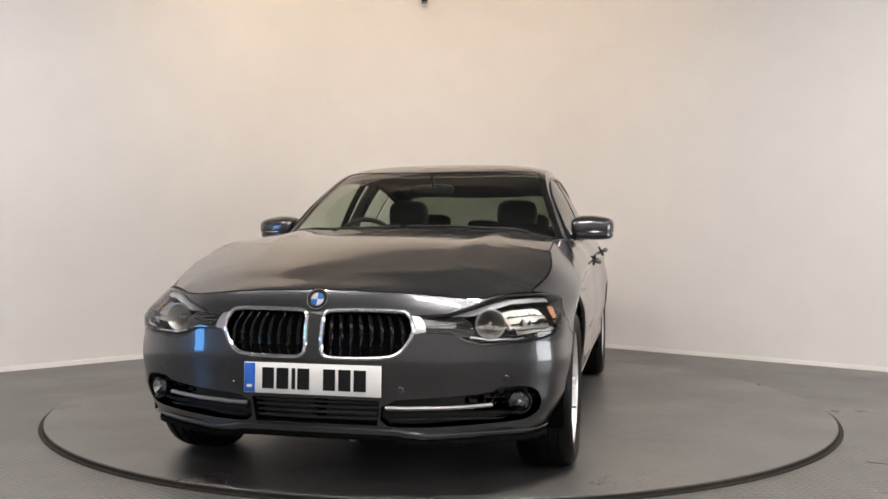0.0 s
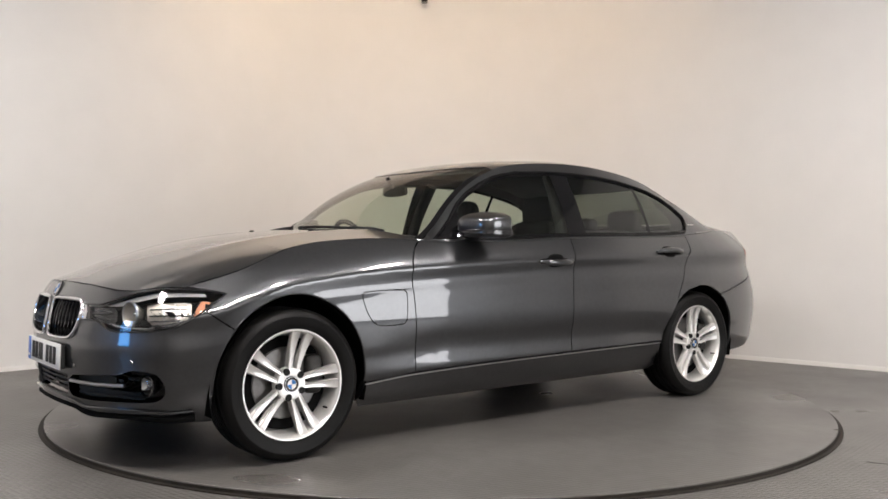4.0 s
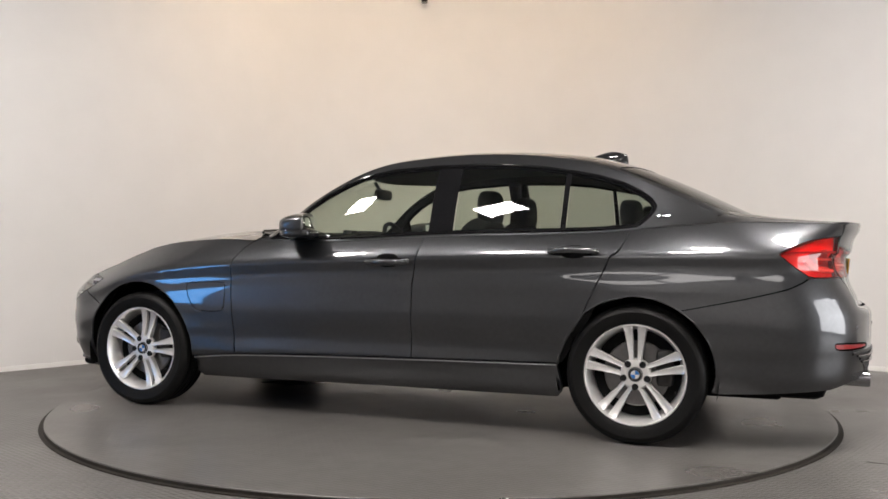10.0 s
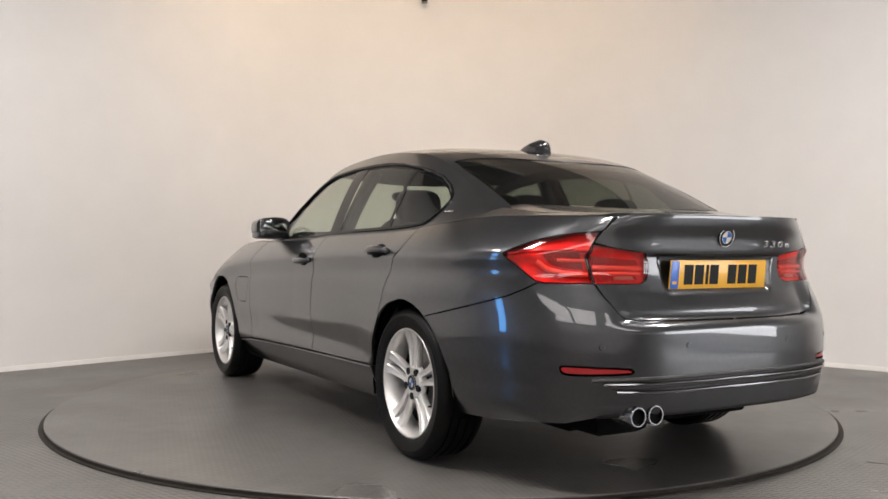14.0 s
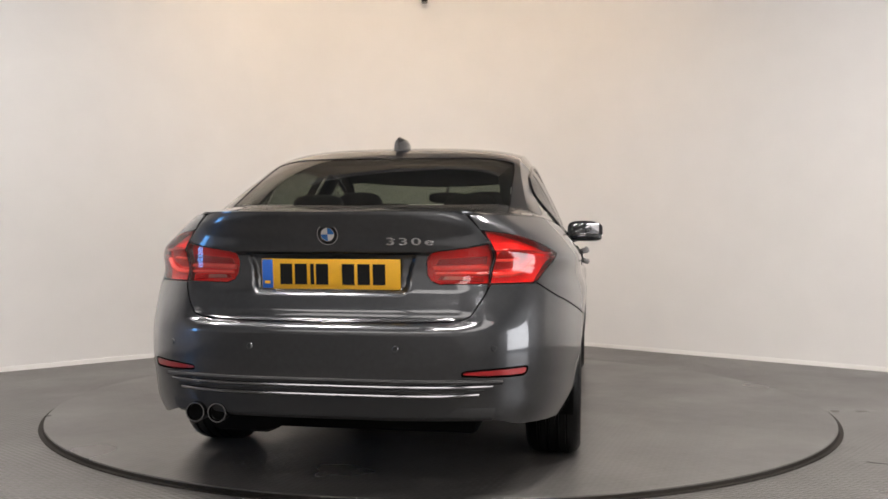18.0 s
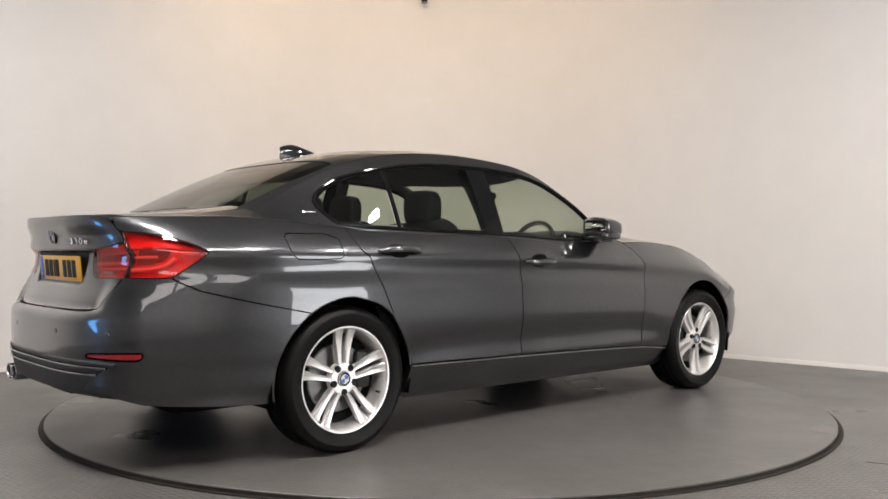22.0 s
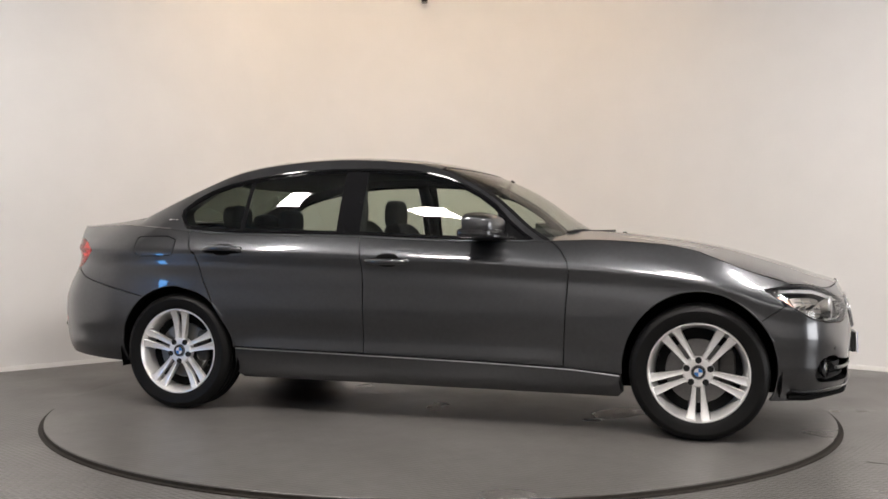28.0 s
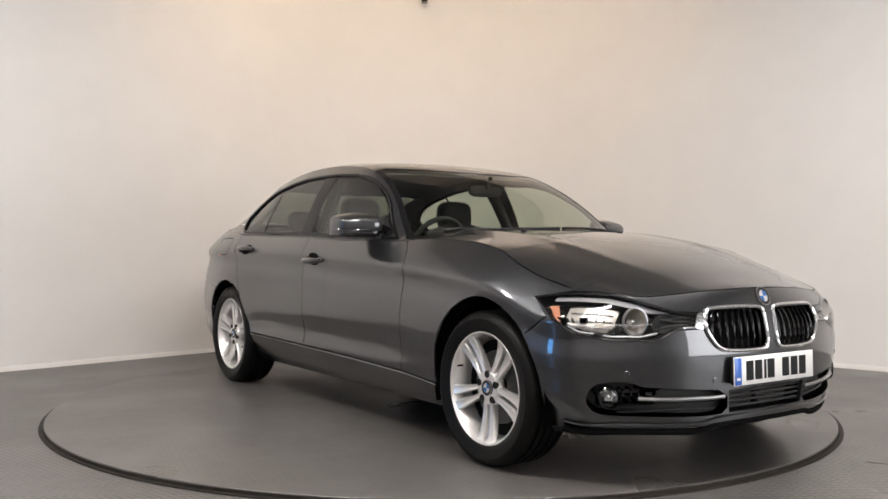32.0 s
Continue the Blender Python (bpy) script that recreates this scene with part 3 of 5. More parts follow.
# turntable: a low steel disc with a rubber strip round its edge
R_DISC = 2.225
turntable = tagged(new("turntable"), "round grey tread plate car turntable with dark rubber edge", "turntable")
part("deck", bm_lathe([(0, -.024), (R_DISC - .004, -.024), (R_DISC - .004, -.002), (R_DISC - .006, 0), (0, 0)], 192, "z"), DISC, turntable)
part("edge_strip", bm_lathe([(R_DISC - .003, -.0225), (R_DISC + .022, -.0225), (R_DISC + .020, -.0175), (R_DISC + .003, -.0165), (R_DISC + .001, -.0050), (R_DISC - .003, -.0045)], 192, "z"),
     EDGE_RUBBER, turntable, "dark scuffed rubber edge strip")


def ceiling_light(at, length, width, turn, glow, label):
    thing = tagged(new("ceiling_light"), label, "lamp", "ceiling lights")
    thing.matrix_basis = Matrix.Translation(at) @ pose(0, 0, 0, 0, 0, turn)
    part("housing", bm_box(length + .06, width + .06, .07, (0, 0, .040), .008), STEEL_GREY, thing)
    part("diffuser", bm_box(length, width, .02, (0, 0, -.004), .006), glow, thing, "glowing diffuser")
    return thing


LIGHTS = [(-2.95, -1.70, 45, .64, .28), (-1.55, -2.75, 14, .64, .28), (1.05, -2.70, -10, .64, .28), (2.95, -1.60, -42, .70, .32), (.50, -3.70, 0, 1.04, .235)]
# unseen fill panels, added to brighten the back wall and the car's near side
FILL_PANELS = [(-2.7, -7.4, 0, 2.4, 1.9), (0, -7.4, 0, 2.4, 1.9), (3.3, -7.0, 0, 2.4, 1.9)]
for x, y, a, w, d in LIGHTS:
    ceiling_light((x, y, CEIL_Z - .085), w, d, a, TUBE_COOL, "bright white rectangular ceiling light panel")
for x, y, a, w, d in FILL_PANELS:
    ceiling_light((x, y, CEIL_Z - .085), w, d, a, FILL_GLOW, "large unseen fill panel added under the ceiling")

# added unseen fill: hooded trough under the ceiling, warm face to the round corner
washer = tagged(new("wall_fill_light"), "unseen hooded warm fill light added under the ceiling", "lamp", "ceiling lights")
washer.matrix_basis = Matrix.Translation((-.28, 1.35, CEIL_Z - .16)) @ pose(0, 0, 0, 50, 0, 0)
part("hood", bm_join(bm_box(2.5, .34, .012, (0, 0, .012), .003), bm_box(2.5, .012, .10, (0, -.17, -.03), .003), bm_box(.012, .34, .10, (1.25, 0, -.03), .003), bm_box(.012, .34, .10, (-1.25, 0, -.03), .003)), STEEL_GREY, washer)
part("diffuser", bm_box(2.4, .28, .008, (0, 0, -.002)), WASH_WARM, washer, "glowing warm diffuser", smooth=0)
for x in (-.9, .9):
    part("hanger", bm_tube([(x, 0, .015), (x, .06, .10), (x, .10, .16)], .008, False, 8), STEEL_GREY, washer)

# wide frosted doorway in the east wall, and a tall blue screen on the west wall: the paintwork mirrors both
door = tagged(new("door_1"), "wide grey framed doorway with one bright frosted glass", "door", kind="structure")
door.matrix_basis = Matrix.Translation((east[0].x + .06, -4.05, 0))
part("pane", bm_box(.02, 3.15, 2.16, (0, 0, 1.22), .006), DAYLIGHT, door, "bright frosted glass light", smooth=0)
part("panel", bm_box(.03, 3.15, .16, (0, 0, .065), .006), STEEL_GREY, door)
for y in (-1.6, 1.6):
    part("stile", bm_box(.06, .04, 2.38, (0, y, 1.17), .006), STEEL_GREY, door)
part("head_rail", bm_box(.06, 3.24, .06, (0, 0, 2.39), .006), STEEL_GREY, door)
screen = tagged(new("wall_screen"), "glowing blue flat display on the grey side wall", "screen")
screen.matrix_basis = Matrix.Translation((west[0].x + .035, -3.4, 1.15))
part("bezel", bm_box(.05, .58, 1.26, (0, 0, 0), .010), GLOSS_BLACK, screen)
part("display", bm_box(.006, .52, 1.20, (.027, 0, 0)), BLUE_SCREEN, screen, smooth=0)

# small dark camera on a bracket high on the round corner
cctv = tagged(new("wall_camera"), "small dark camera on a bracket high on the white wall", "camera")
cctv.matrix_basis = Matrix.Translation((-.19, 3.55, 3.42))
part("bracket", bm_join(bm_box(.05, .02, .05, (0, .075, .02), .004), bm_tube([(0, .07, .02), (0, .02, .02), (0, 0, .0)], .008)), STEEL_GREY, cctv)
part("housing", bm_blob(.032, .055, .028, (0, -.03, 0), .4, .4), GLOSS_BLACK, cctv)
part("lens", bm_lathe([(0, -.012), (.018, -.012), (.02, 0), (0, 0)], 20, "y"), INK, cctv).location = (0, -.085, 0)

# ---------------------------------------------------------------- the car
car = tagged(new("car"), "dark grey metallic four door saloon car on the turntable", "car")
MIDF, MIDR = U_FRONT, U_REAR
mid_keep = lambda u, z: u > MIDF - 1e-4 or u < MIDR + 1e-4
mid_top = lambda x, y: abs(y) < 1e-4
sh = lambda x: float(shoulder(x))
AF = dict(cx=1.410, rx=.360, rz=.388)
AR = dict(cx=-1.410, rx=.360, rz=.368)
sill_z = pchip((-1.1, -1.04, -.29, .77, 1.06), (.366, .365, .353, .326, .300))

# seams in the skin's own coordinates (developed length, height)
LAMP_F = [(2.409, 0.667), (2.288, 0.671), (2.162, 0.701), (2.095, 0.719), (2.003, 0.737), (1.898, 0.741), (1.805, 0.737), (1.722, 0.722), (1.768, 0.688), (1.848, 0.636), (1.930, 0.592),
          (2.036, 0.570), (2.183, 0.564), (2.237, 0.574), (2.271, 0.590), (2.305, 0.604), (2.401, 0.606)]
KIDNEY = [(2.433, 0.640), (2.433, 0.668), (2.447, 0.679), (2.607, 0.681), (2.738, 0.679), (2.756, 0.668), (2.760, 0.650), (2.762, 0.545), (2.752, 0.526), (2.728, 0.520), (2.628, 0.519),
          (2.520, 0.524), (2.486, 0.536), (2.462, 0.560), (2.442, 0.598)]
KIDNEY = rounded(KIDNEY, 1)
INTAKE_SIDE = [(2.540, 0.362), (2.355, 0.374), (2.150, 0.390), (2.128, 0.406), (2.085, 0.412), (2.020, 0.408), (1.992, 0.396), (1.972, 0.366), (1.964, 0.332), (1.970, 0.312), (1.988, 0.296), (2.014, 0.288), (2.154, 0.280),
               (2.397, 0.270), (2.540, 0.274)]
LAMP_R_OUT = [(-2.095, .896), (-2.13, .917), (-2.18, .938), (-2.24, .955), (-2.31, .966), (-2.370, .971), (-2.414, .972), (-2.427, .950), (-2.436, .90), (-2.456, .785), (-2.27, .785), (-2.235, .793), (-2.165, .845)]
LAMP_R_IN = [(-2.436, .928), (-2.54, .912), (-2.665, .897), (-2.692, .887), (-2.704, .862), (-2.700, .815), (-2.685, .791), (-2.655, .780), (-2.462, .783), (-2.446, .90)]
LID_SEAM = [(-2.460, .781), (-2.485, .735), (-2.51, .70), (-2.53, .672), (-2.56, .658), (-2.62, .651), (-2.8, .648), (MIDR, .647)]
BUMPER_R_TOP = [(-1.607, .629), (-1.72, .652), (-1.90, .688), (-2.107, .733), (-2.19, .762), (-2.245, .786)]
REFLECT_R = [(-2.545, .462), (-2.560, .470), (-2.555, .478), (-2.535, .484), (-2.30, .492), (-2.282, .486), (-2.29, .464), (-2.32, .457)]
FLAP_L = [(1.077, .695), (1.070, .706), (1.055, .712), (.95, .717), (.85, .718), (.834, .712), (.826, .698), (.828, .59), (.838, .566), (.86, .557), (.97, .556), (1.005, .563), (1.03, .583), (1.06, .63)]
FLAP_R = [(-1.450, .972), (-1.70, .972), (-1.722, .962), (-1.728, .948), (-1.722, .878), (-1.708, .863), (-1.685, .858), (-1.475, .862), (-1.455, .870), (-1.445, .885)]
DOOR_A = [(.768, .326), (.772, .45), (.777, .56), (.787, .70), (.794, .79), (.782, .85), (.745, .905), (.70, .943), (.672, sh(.672))]
DOOR_B = [(-.287, .353), (-.289, .55), (-.292, .734), (-.305, .84), (-.325, .93), (-.336, sh(-.336))]
DOOR_C = [(-1.045, .365), (-1.052, .40), (-1.088, .475), (-1.165, .59), (-1.234, .74), (-1.30, .88), (-1.345, .965), (-1.366, sh(-1.366))]
INTAKE_SIDE, FLAP_L, FLAP_R, REFLECT_R = (rounded(p, 1) for p in (INTAKE_SIDE, FLAP_L, FLAP_R, REFLECT_R))


def both(name, draw, mat, label="", sides=(1, -1)):
    """Builds a panel on the car's left and its mirror image on the right."""
    made = []
    for s in sides:
        geo = Geo()
        draw(geo, s < 0)
        made.append(build(name, geo, mat, car, label))
    return made


def mirrored(draw):
    def f(geo, m):
        g = Geo()
        draw(g, m)
        if m:
            g.v = [(x, -y, z) for x, y, z in g.v]
            g.n = [None if n is None else (n[0], -n[1], n[2]) for n in g.n]
            g.f = [t[::-1] for t in g.f]
        geo.v, geo.f, geo.n, geo.flat = g.v, g.f, g.n, g.flat
    return f


# front wings: from the door back to the lamp, cut by the wheel arch
def wing(geo, m):
    top = [(x, sh(x)) for x in np.linspace(.672, 1.80, 26)]
    poly = DOOR_A + top[1:] + [(1.885, 0.749), (1.805, 0.737), (1.722, 0.722), (1.768, 0.688), (1.810, 0.652), (1.748, .515 - .03)]
    poly = poly[:-1] + arch(AF["cx"], AF["rx"], AF["rz"], .575, .31) + [(1.04, .302)]
    skin(geo, poly, wrap, .013, holes=[FLAP_L] if not m else [], sub=.013)


both("front_wing", mirrored(wing), PAINT)
geo = Geo()
skin(geo, FLAP_L, wrap, .013, gap=.002)
build("charging_flap", geo, PAINT, car, "small grey charging flap in the front wing")


def front_door(geo, m):
    top = [(x, sh(x)) for x in np.linspace(.672, -.336, 22)]
    bot = [(x, float(sill_z(x))) for x in np.linspace(-.287, .768, 18)]
    skin(geo, DOOR_A[:-1] + top + DOOR_B[::-1][1:-1] + bot[:-1], wrap, .013)


def rear_door(geo, m):
    top = [(x, sh(x)) for x in np.linspace(-.336, -1.366, 22)]
    bot = [(x, float(sill_z(x))) for x in np.linspace(-1.045, -.287, 18)]
    skin(geo, DOOR_B[:-1] + top + DOOR_C[::-1][1:-1] + bot[:-1], wrap, .013)


doors_f = both("front_door", mirrored(front_door), PAINT)
doors_r = both("rear_door", mirrored(rear_door), PAINT)


def quarter(geo, m):
    top = [(x, sh(x)) for x in np.linspace(-1.366, -1.95, 14)]
    # shoulder over the rear lamp, in developed length
    tail_top = [(u, float(shoulder(wrap(u, 1.0)[0]))) for u in np.linspace(-2.0, -2.41, 12)]
    poly = (DOOR_C[:-1] + top + tail_top[1:] + [(-2.430, .975)] + LAMP_R_OUT[5::-1] + [(-2.165, .845), (-2.235, .793), (-2.245, .786)]
            + BUMPER_R_TOP[::-1][1:] + arch(AR["cx"], AR["rx"], AR["rz"], .372, .629, front_to_back=False)[1:])
    skin(geo, poly, wrap, .013, holes=[FLAP_R] if m else [], sub=.013)


both("rear_quarter", mirrored(quarter), PAINT)
geo = Geo()
skin(geo, FLAP_R, wrap, .013, gap=.002, mirror=True)
build("fuel_flap", geo, PAINT, car, "grey fuel filler flap in the rear quarter")


def sill(geo, m):
    top = [(x, float(sill_z(x)) - .006) for x in np.linspace(1.045, -1.045, 40)]
    skin(geo, top + [(-1.06, .22), (-1.03, .185), (1.03, .175), (1.06, .21)], wrap, .035, lift=-.004, flange=.03)


both("sill", mirrored(sill), PAINT)


def front_bumper(geo, m):
    poly = ([(1.810, 0.652)] + LAMP_F[8:] + LAMP_F[:6] + [(1.885, 0.747)] + HOOD_SEAM[1:] + [(MIDF, .366), (2.552, .362), (2.552, .276), (MIDF, .278)]
            + [(MIDF, .236), (2.506, 0.230), (2.166, 0.214), (1.927, 0.196), (1.868, 0.194)])
    poly = poly + [(1.410 + .36 * math.cos(t), .325 + .388 * math.sin(t)) for t in np.linspace(math.asin((.19 - .325) / .388), math.asin((.575 - .325) / .388), 10)]
    skin(geo, poly, wrap, .016, holes=[KIDNEY, INTAKE_SIDE], keep=mid_keep, sub=.018)


INTAKE_MID_H = [(2.552, 0.362), (MIDF, .366), (MIDF, .278), (2.552, 0.276)]
geo = Geo()
for m in (False, True):
    g = Geo()
    front_bumper(g, m)
    if m:
        g.v = [(x, -y, z) for x, y, z in g.v]
        g.n = [None if n is None else (n[0], -n[1], n[2]) for n in g.n]
        g.f = [t[::-1] for t in g.f]
    geo.add(g.v, g.f, g.n)
build("front_bumper", geo, PAINT, car)


def rear_bumper(geo, m):
    poly = (BUMPER_R_TOP + [(-2.27, .784), (-2.456, .783)] + LID_SEAM[1:] + [(MIDR, .335), (-2.75, .330), (-2.47, .315), (-2.30, .275), (-1.95, .255), (-1.80, .250)])
    arc = [(-1.410 - .36 * math.cos(t), .325 + .368 * math.sin(t)) for t in np.linspace(math.asin((.255 - .325) / .368), math.asin((.629 - .325) / .368) - .012, 14)]
    skin(geo, poly + arc, wrap, .014, holes=[REFLECT_R], keep=mid_keep, sub=.02)


def spanning(name, draw, mat, label=""):
    geo = Geo()
    for m in (False, True):
        g = Geo()
        draw(g, m)
        if m:
            g.v = [(x, -y, z) for x, y, z in g.v]
            g.n = [None if n is None else (n[0], -n[1], n[2]) for n in g.n]
            g.f = [t[::-1] for t in g.f]
        geo.add(g.v, g.f, g.n)
    return build(name, geo, mat, car, label)


spanning("rear_bumper", rear_bumper, PAINT)


# bonnet: plan outline from the seams
def bonnet_outline():
    front = [tuple(wrap(u, z)[:2]) for u, z in HOOD_SEAM[::-1]]                      # middle of the nose to the lamp
    side = [tuple(wrap(x, sh(x))[:2]) for x in np.linspace(1.80, .70, 24)]
    rear = [(.905 - .40 * y * y, y) for y in np.linspace(.72, 0, 12)]
    return [(float(a), float(b)) for a, b in front + side[1:] + [(.695, .782)] + rear]


def bonnet_half(geo, m):
    out = bonnet_outline()
    out[0] = (out[0][0], 0.0)

    def fn(x, y):
        return np.stack([x, y, hood(x, y)], -1)
    skin(geo, out, fn, .020, keep=mid_top, gap=.0025)


spanning("bonnet", bonnet_half, PAINT)

# windscreen, roof and rear window share one surface
SCREEN_SIDE = [(float(x), float(rail_y(x)) - .034) for x in np.linspace(.62, .06, 16)]
screen_half = [(.90 - .46 * y * y, y) for y in np.linspace(0, .685, 10)] + SCREEN_SIDE + [(.245 - .63 * y * y, y) for y in np.linspace(.545, 0, 10)]
BACK_W = lambda x: .028 + .045 * min(max((-1.40 - x) / .4, 0), 1)     # width of the painted strip beside the rear window


def back_foot(y):
    """Where the rear window runs into the deck."""
    xs = np.linspace(-1.60, -2.0, 200)
    return float(np.interp(0, -(roof(xs, y) - deck(xs, y) - .003), xs))


BACK_SIDE = [(float(x), float(rail_y(x)) - BACK_W(x)) for x in np.linspace(-1.29, back_foot(.60), 12)]
back_half = [(-1.40 + .37 * y * y, y) for y in np.linspace(0, .565, 10)] + BACK_SIDE + [(back_foot(y), y) for y in np.linspace(.57, 0, 10)]


def on_roof_keep(poly, step, gap, lift=0.0, flange=.012):
    def draw(geo, m):
        skin(geo, poly, on_roof, step, keep=mid_top, gap=gap, lift=lift, flange=flange)
    return draw


spanning("windscreen", on_roof_keep(screen_half, .05, .004, -.003, 0), CAR_GLASS, "clear laminated windscreen")
spanning("rear_window", on_roof_keep(back_half, .05, .004, -.003, 0), REAR_GLASS, "dark tinted rear window")
roof_half = ([(.245 - .63 * y * y, y) for y in np.linspace(0, .545, 10)] + [(float(x), float(rail_y(x))) for x in np.linspace(.06, -1.29, 40)]
             + [(-1.40 + .37 * y * y, y) for y in np.linspace(.55, 0, 10)])
spanning("roof", on_roof_keep(roof_half, .03, 0.0), PAINT)


def pillar_strip(x0, x1, w):
    """Painted strip between a screen's edge and the roof rail."""
    def draw(geo, m):
        xs = np.linspace(x0, x1, 18)
        skin(geo, [(float(x), float(rail_y(x)) - w(x)) for x in xs] + [(float(x), float(rail_y(x))) for x in xs[::-1]], on_roof, .03, gap=0.0)
    return draw


# windscreen pillars are body paint; the black material puts their shade into colour
both("windscreen_pillar", mirrored(pillar_strip(.70, .06, lambda x: .034)), PILLAR)
both("rear_pillar", mirrored(pillar_strip(-1.29, -1.86, BACK_W)), PAINT)

# side of the cabin: frame with the window opening, panes, black pillars
rail_z = lambda x: max(float(roof(x, rail_y(x))), sh(x) + .004)
DLO = ([(.600, sh(.60) + .009), (.545, .994), (.47, 1.056), (.39, 1.138), (.30, 1.202), (.20, 1.254), (.11, 1.292), (.02, 1.316), (-.08, 1.333), (-.32, 1.348), (-.55, 1.350), (-.74, 1.345), (-.92, 1.327),
        (-1.08, 1.300), (-1.20, 1.275), (-1.32, 1.238), (-1.41, 1.192), (-1.465, 1.150), (-1.485, 1.118), (-1.480, 1.092), (-1.458, 1.062), (-1.425, 1.030), (-1.400, sh(-1.40) + .012)]
       + [(x, sh(x) + .010) for x in np.linspace(-1.34, .54, 32)])


def side_frame(geo, m):
    xs = np.linspace(.70, -1.765, 68)
    outer = [(float(x), sh(x)) for x in xs] + [(float(x), rail_z(x)) for x in xs[::-1]]
    skin(geo, outer, on_pane, .018, holes=[DLO], gap=0.0)


both("side_frame", mirrored(side_frame), PAINT)


def window_border(geo, m):
    skin(geo, DLO, on_pane, .03, holes=[shrunk(dense(DLO, .025), .020)], gap=.001, lift=-.004, flange=.006, sub=.025)


both("window_border", mirrored(window_border), PILLAR, "black border round the side windows")


def cut(poly, x0, x1):
    """The part of an outline between two upright lines."""
    pts = dense(list(poly), .02)
    pts = [(min(max(x, x0), x1), z) for x, z in pts]
    out = []
    for p in pts:
        if not out or math.hypot(p[0] - out[-1][0], p[1] - out[-1][1]) > 1e-4:
            out.append(p)
    # drop runs that lie along the cutting lines
    keep = [p for i, p in enumerate(out) if not (out[i - 1][0] == p[0] == out[(i + 1) % len(out)][0])]
    return keep


def pane(x0, x1, mat, lift):
    def draw(geo, m):
        skin(geo, cut(DLO, x0, x1), on_pane, .06, gap=.001, lift=lift, flange=0)
    return mat, draw


FRONT_PANE = pane(-.345, .40, CAR_GLASS, -.006)
for name, (mat, draw), label in (("front_door_window", FRONT_PANE, "front door glass"), ("rear_door_window", pane(-1.035, -.482, TINT_GLASS, -.006), "rear door glass"),
                                 ("quarter_window", pane(-1.49, -1.065, TINT_GLASS, -.006), "small fixed rear quarter glass")):
    both(name, mirrored(draw), mat, label)
for x0, x1 in ((-.482, -.345), (-1.065, -1.035), (.40, .61)):
    mat, draw = pane(x0, x1, PILLAR, -.003)
    both("window_pillar", mirrored(draw), mat, "black window pillar")
# black strip round the window opening
for s in (1, -1):
    path = [Vector((x, s * float(glass_side(x, z)), z)) for x, z in shrunk(dense(DLO, .03), .004)]
    part("window_trim", bm_tube(path, .0085, True, 8), PILLAR, car)


# boot lid: top and rear face in one
def lid_edge(x):
    return min(.632, float(np.interp(x, EDGE_R[:, 0], EDGE_R[:, 1])) - .045)


def boot_lid(geo, m):
    top = [(back_foot(y) + .006, y) for y in np.linspace(0, .60, 9)] + [(x, lid_edge(x)) for x in (-1.84, -1.9, -2.0, -2.1, -2.2, -2.29)]
    edge = [tuple(float(c) for c in wrap(u, 1.036)[:2]) for u in np.linspace(-2.48, MIDR, 12)]
    edge[-1] = (edge[-1][0], 0.0)
    skin(geo, top + edge, on_boot, .018, keep=mid_top, gap=.002)
    face = ([(-2.428, 1.030), (-2.430, .978), (-2.434, .932)] + LAMP_R_IN[1:8] + [(-2.462, .783)] + LID_SEAM[1:] + [(MIDR, 1.036), (-2.48, 1.036)])
    skin(geo, face, wrap, .0105, keep=lambda u, z: mid_keep(u, z) or z > 1.033, gap=.002)


spanning("boot_lid", boot_lid, PAINT)


# black handle strip under the upper edge of the plate recess
def handle_strip(geo, m):
    skin(geo, [(MIDR, .871), (MIDR + .318, .870), (MIDR + .324, .884), (MIDR, .887)], wrap, .012, keep=mid_keep, gap=0, lift=.003, flange=.014)


spanning("handle_strip", handle_strip, PLASTIC, "black boot handle strip above the plate")


def quarter_top(geo, m):
    inner = [(x, lid_edge(x) + .004) for x in (-1.52, -1.66, -1.80, -1.9, -2.0, -2.1, -2.2, -2.285)]
    outer = [tuple(float(c) for c in wrap(u, float(shoulder(wrap(u, 1.0)[0])))[:2]) for u in np.linspace(-2.44, -1.52, 30)]
    skin(geo, inner + outer, on_boot, .018, gap=.0, flange=.006)


both("quarter_top", mirrored(quarter_top), PAINT)


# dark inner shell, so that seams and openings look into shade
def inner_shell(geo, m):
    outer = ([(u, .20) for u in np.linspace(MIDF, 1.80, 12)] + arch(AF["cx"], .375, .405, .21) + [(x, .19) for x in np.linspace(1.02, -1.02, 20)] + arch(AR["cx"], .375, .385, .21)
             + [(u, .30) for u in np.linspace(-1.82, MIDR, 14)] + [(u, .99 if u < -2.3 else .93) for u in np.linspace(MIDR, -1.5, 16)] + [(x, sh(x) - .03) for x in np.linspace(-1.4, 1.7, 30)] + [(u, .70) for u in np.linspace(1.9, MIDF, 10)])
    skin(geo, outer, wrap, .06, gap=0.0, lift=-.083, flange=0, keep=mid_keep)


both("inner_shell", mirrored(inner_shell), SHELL)


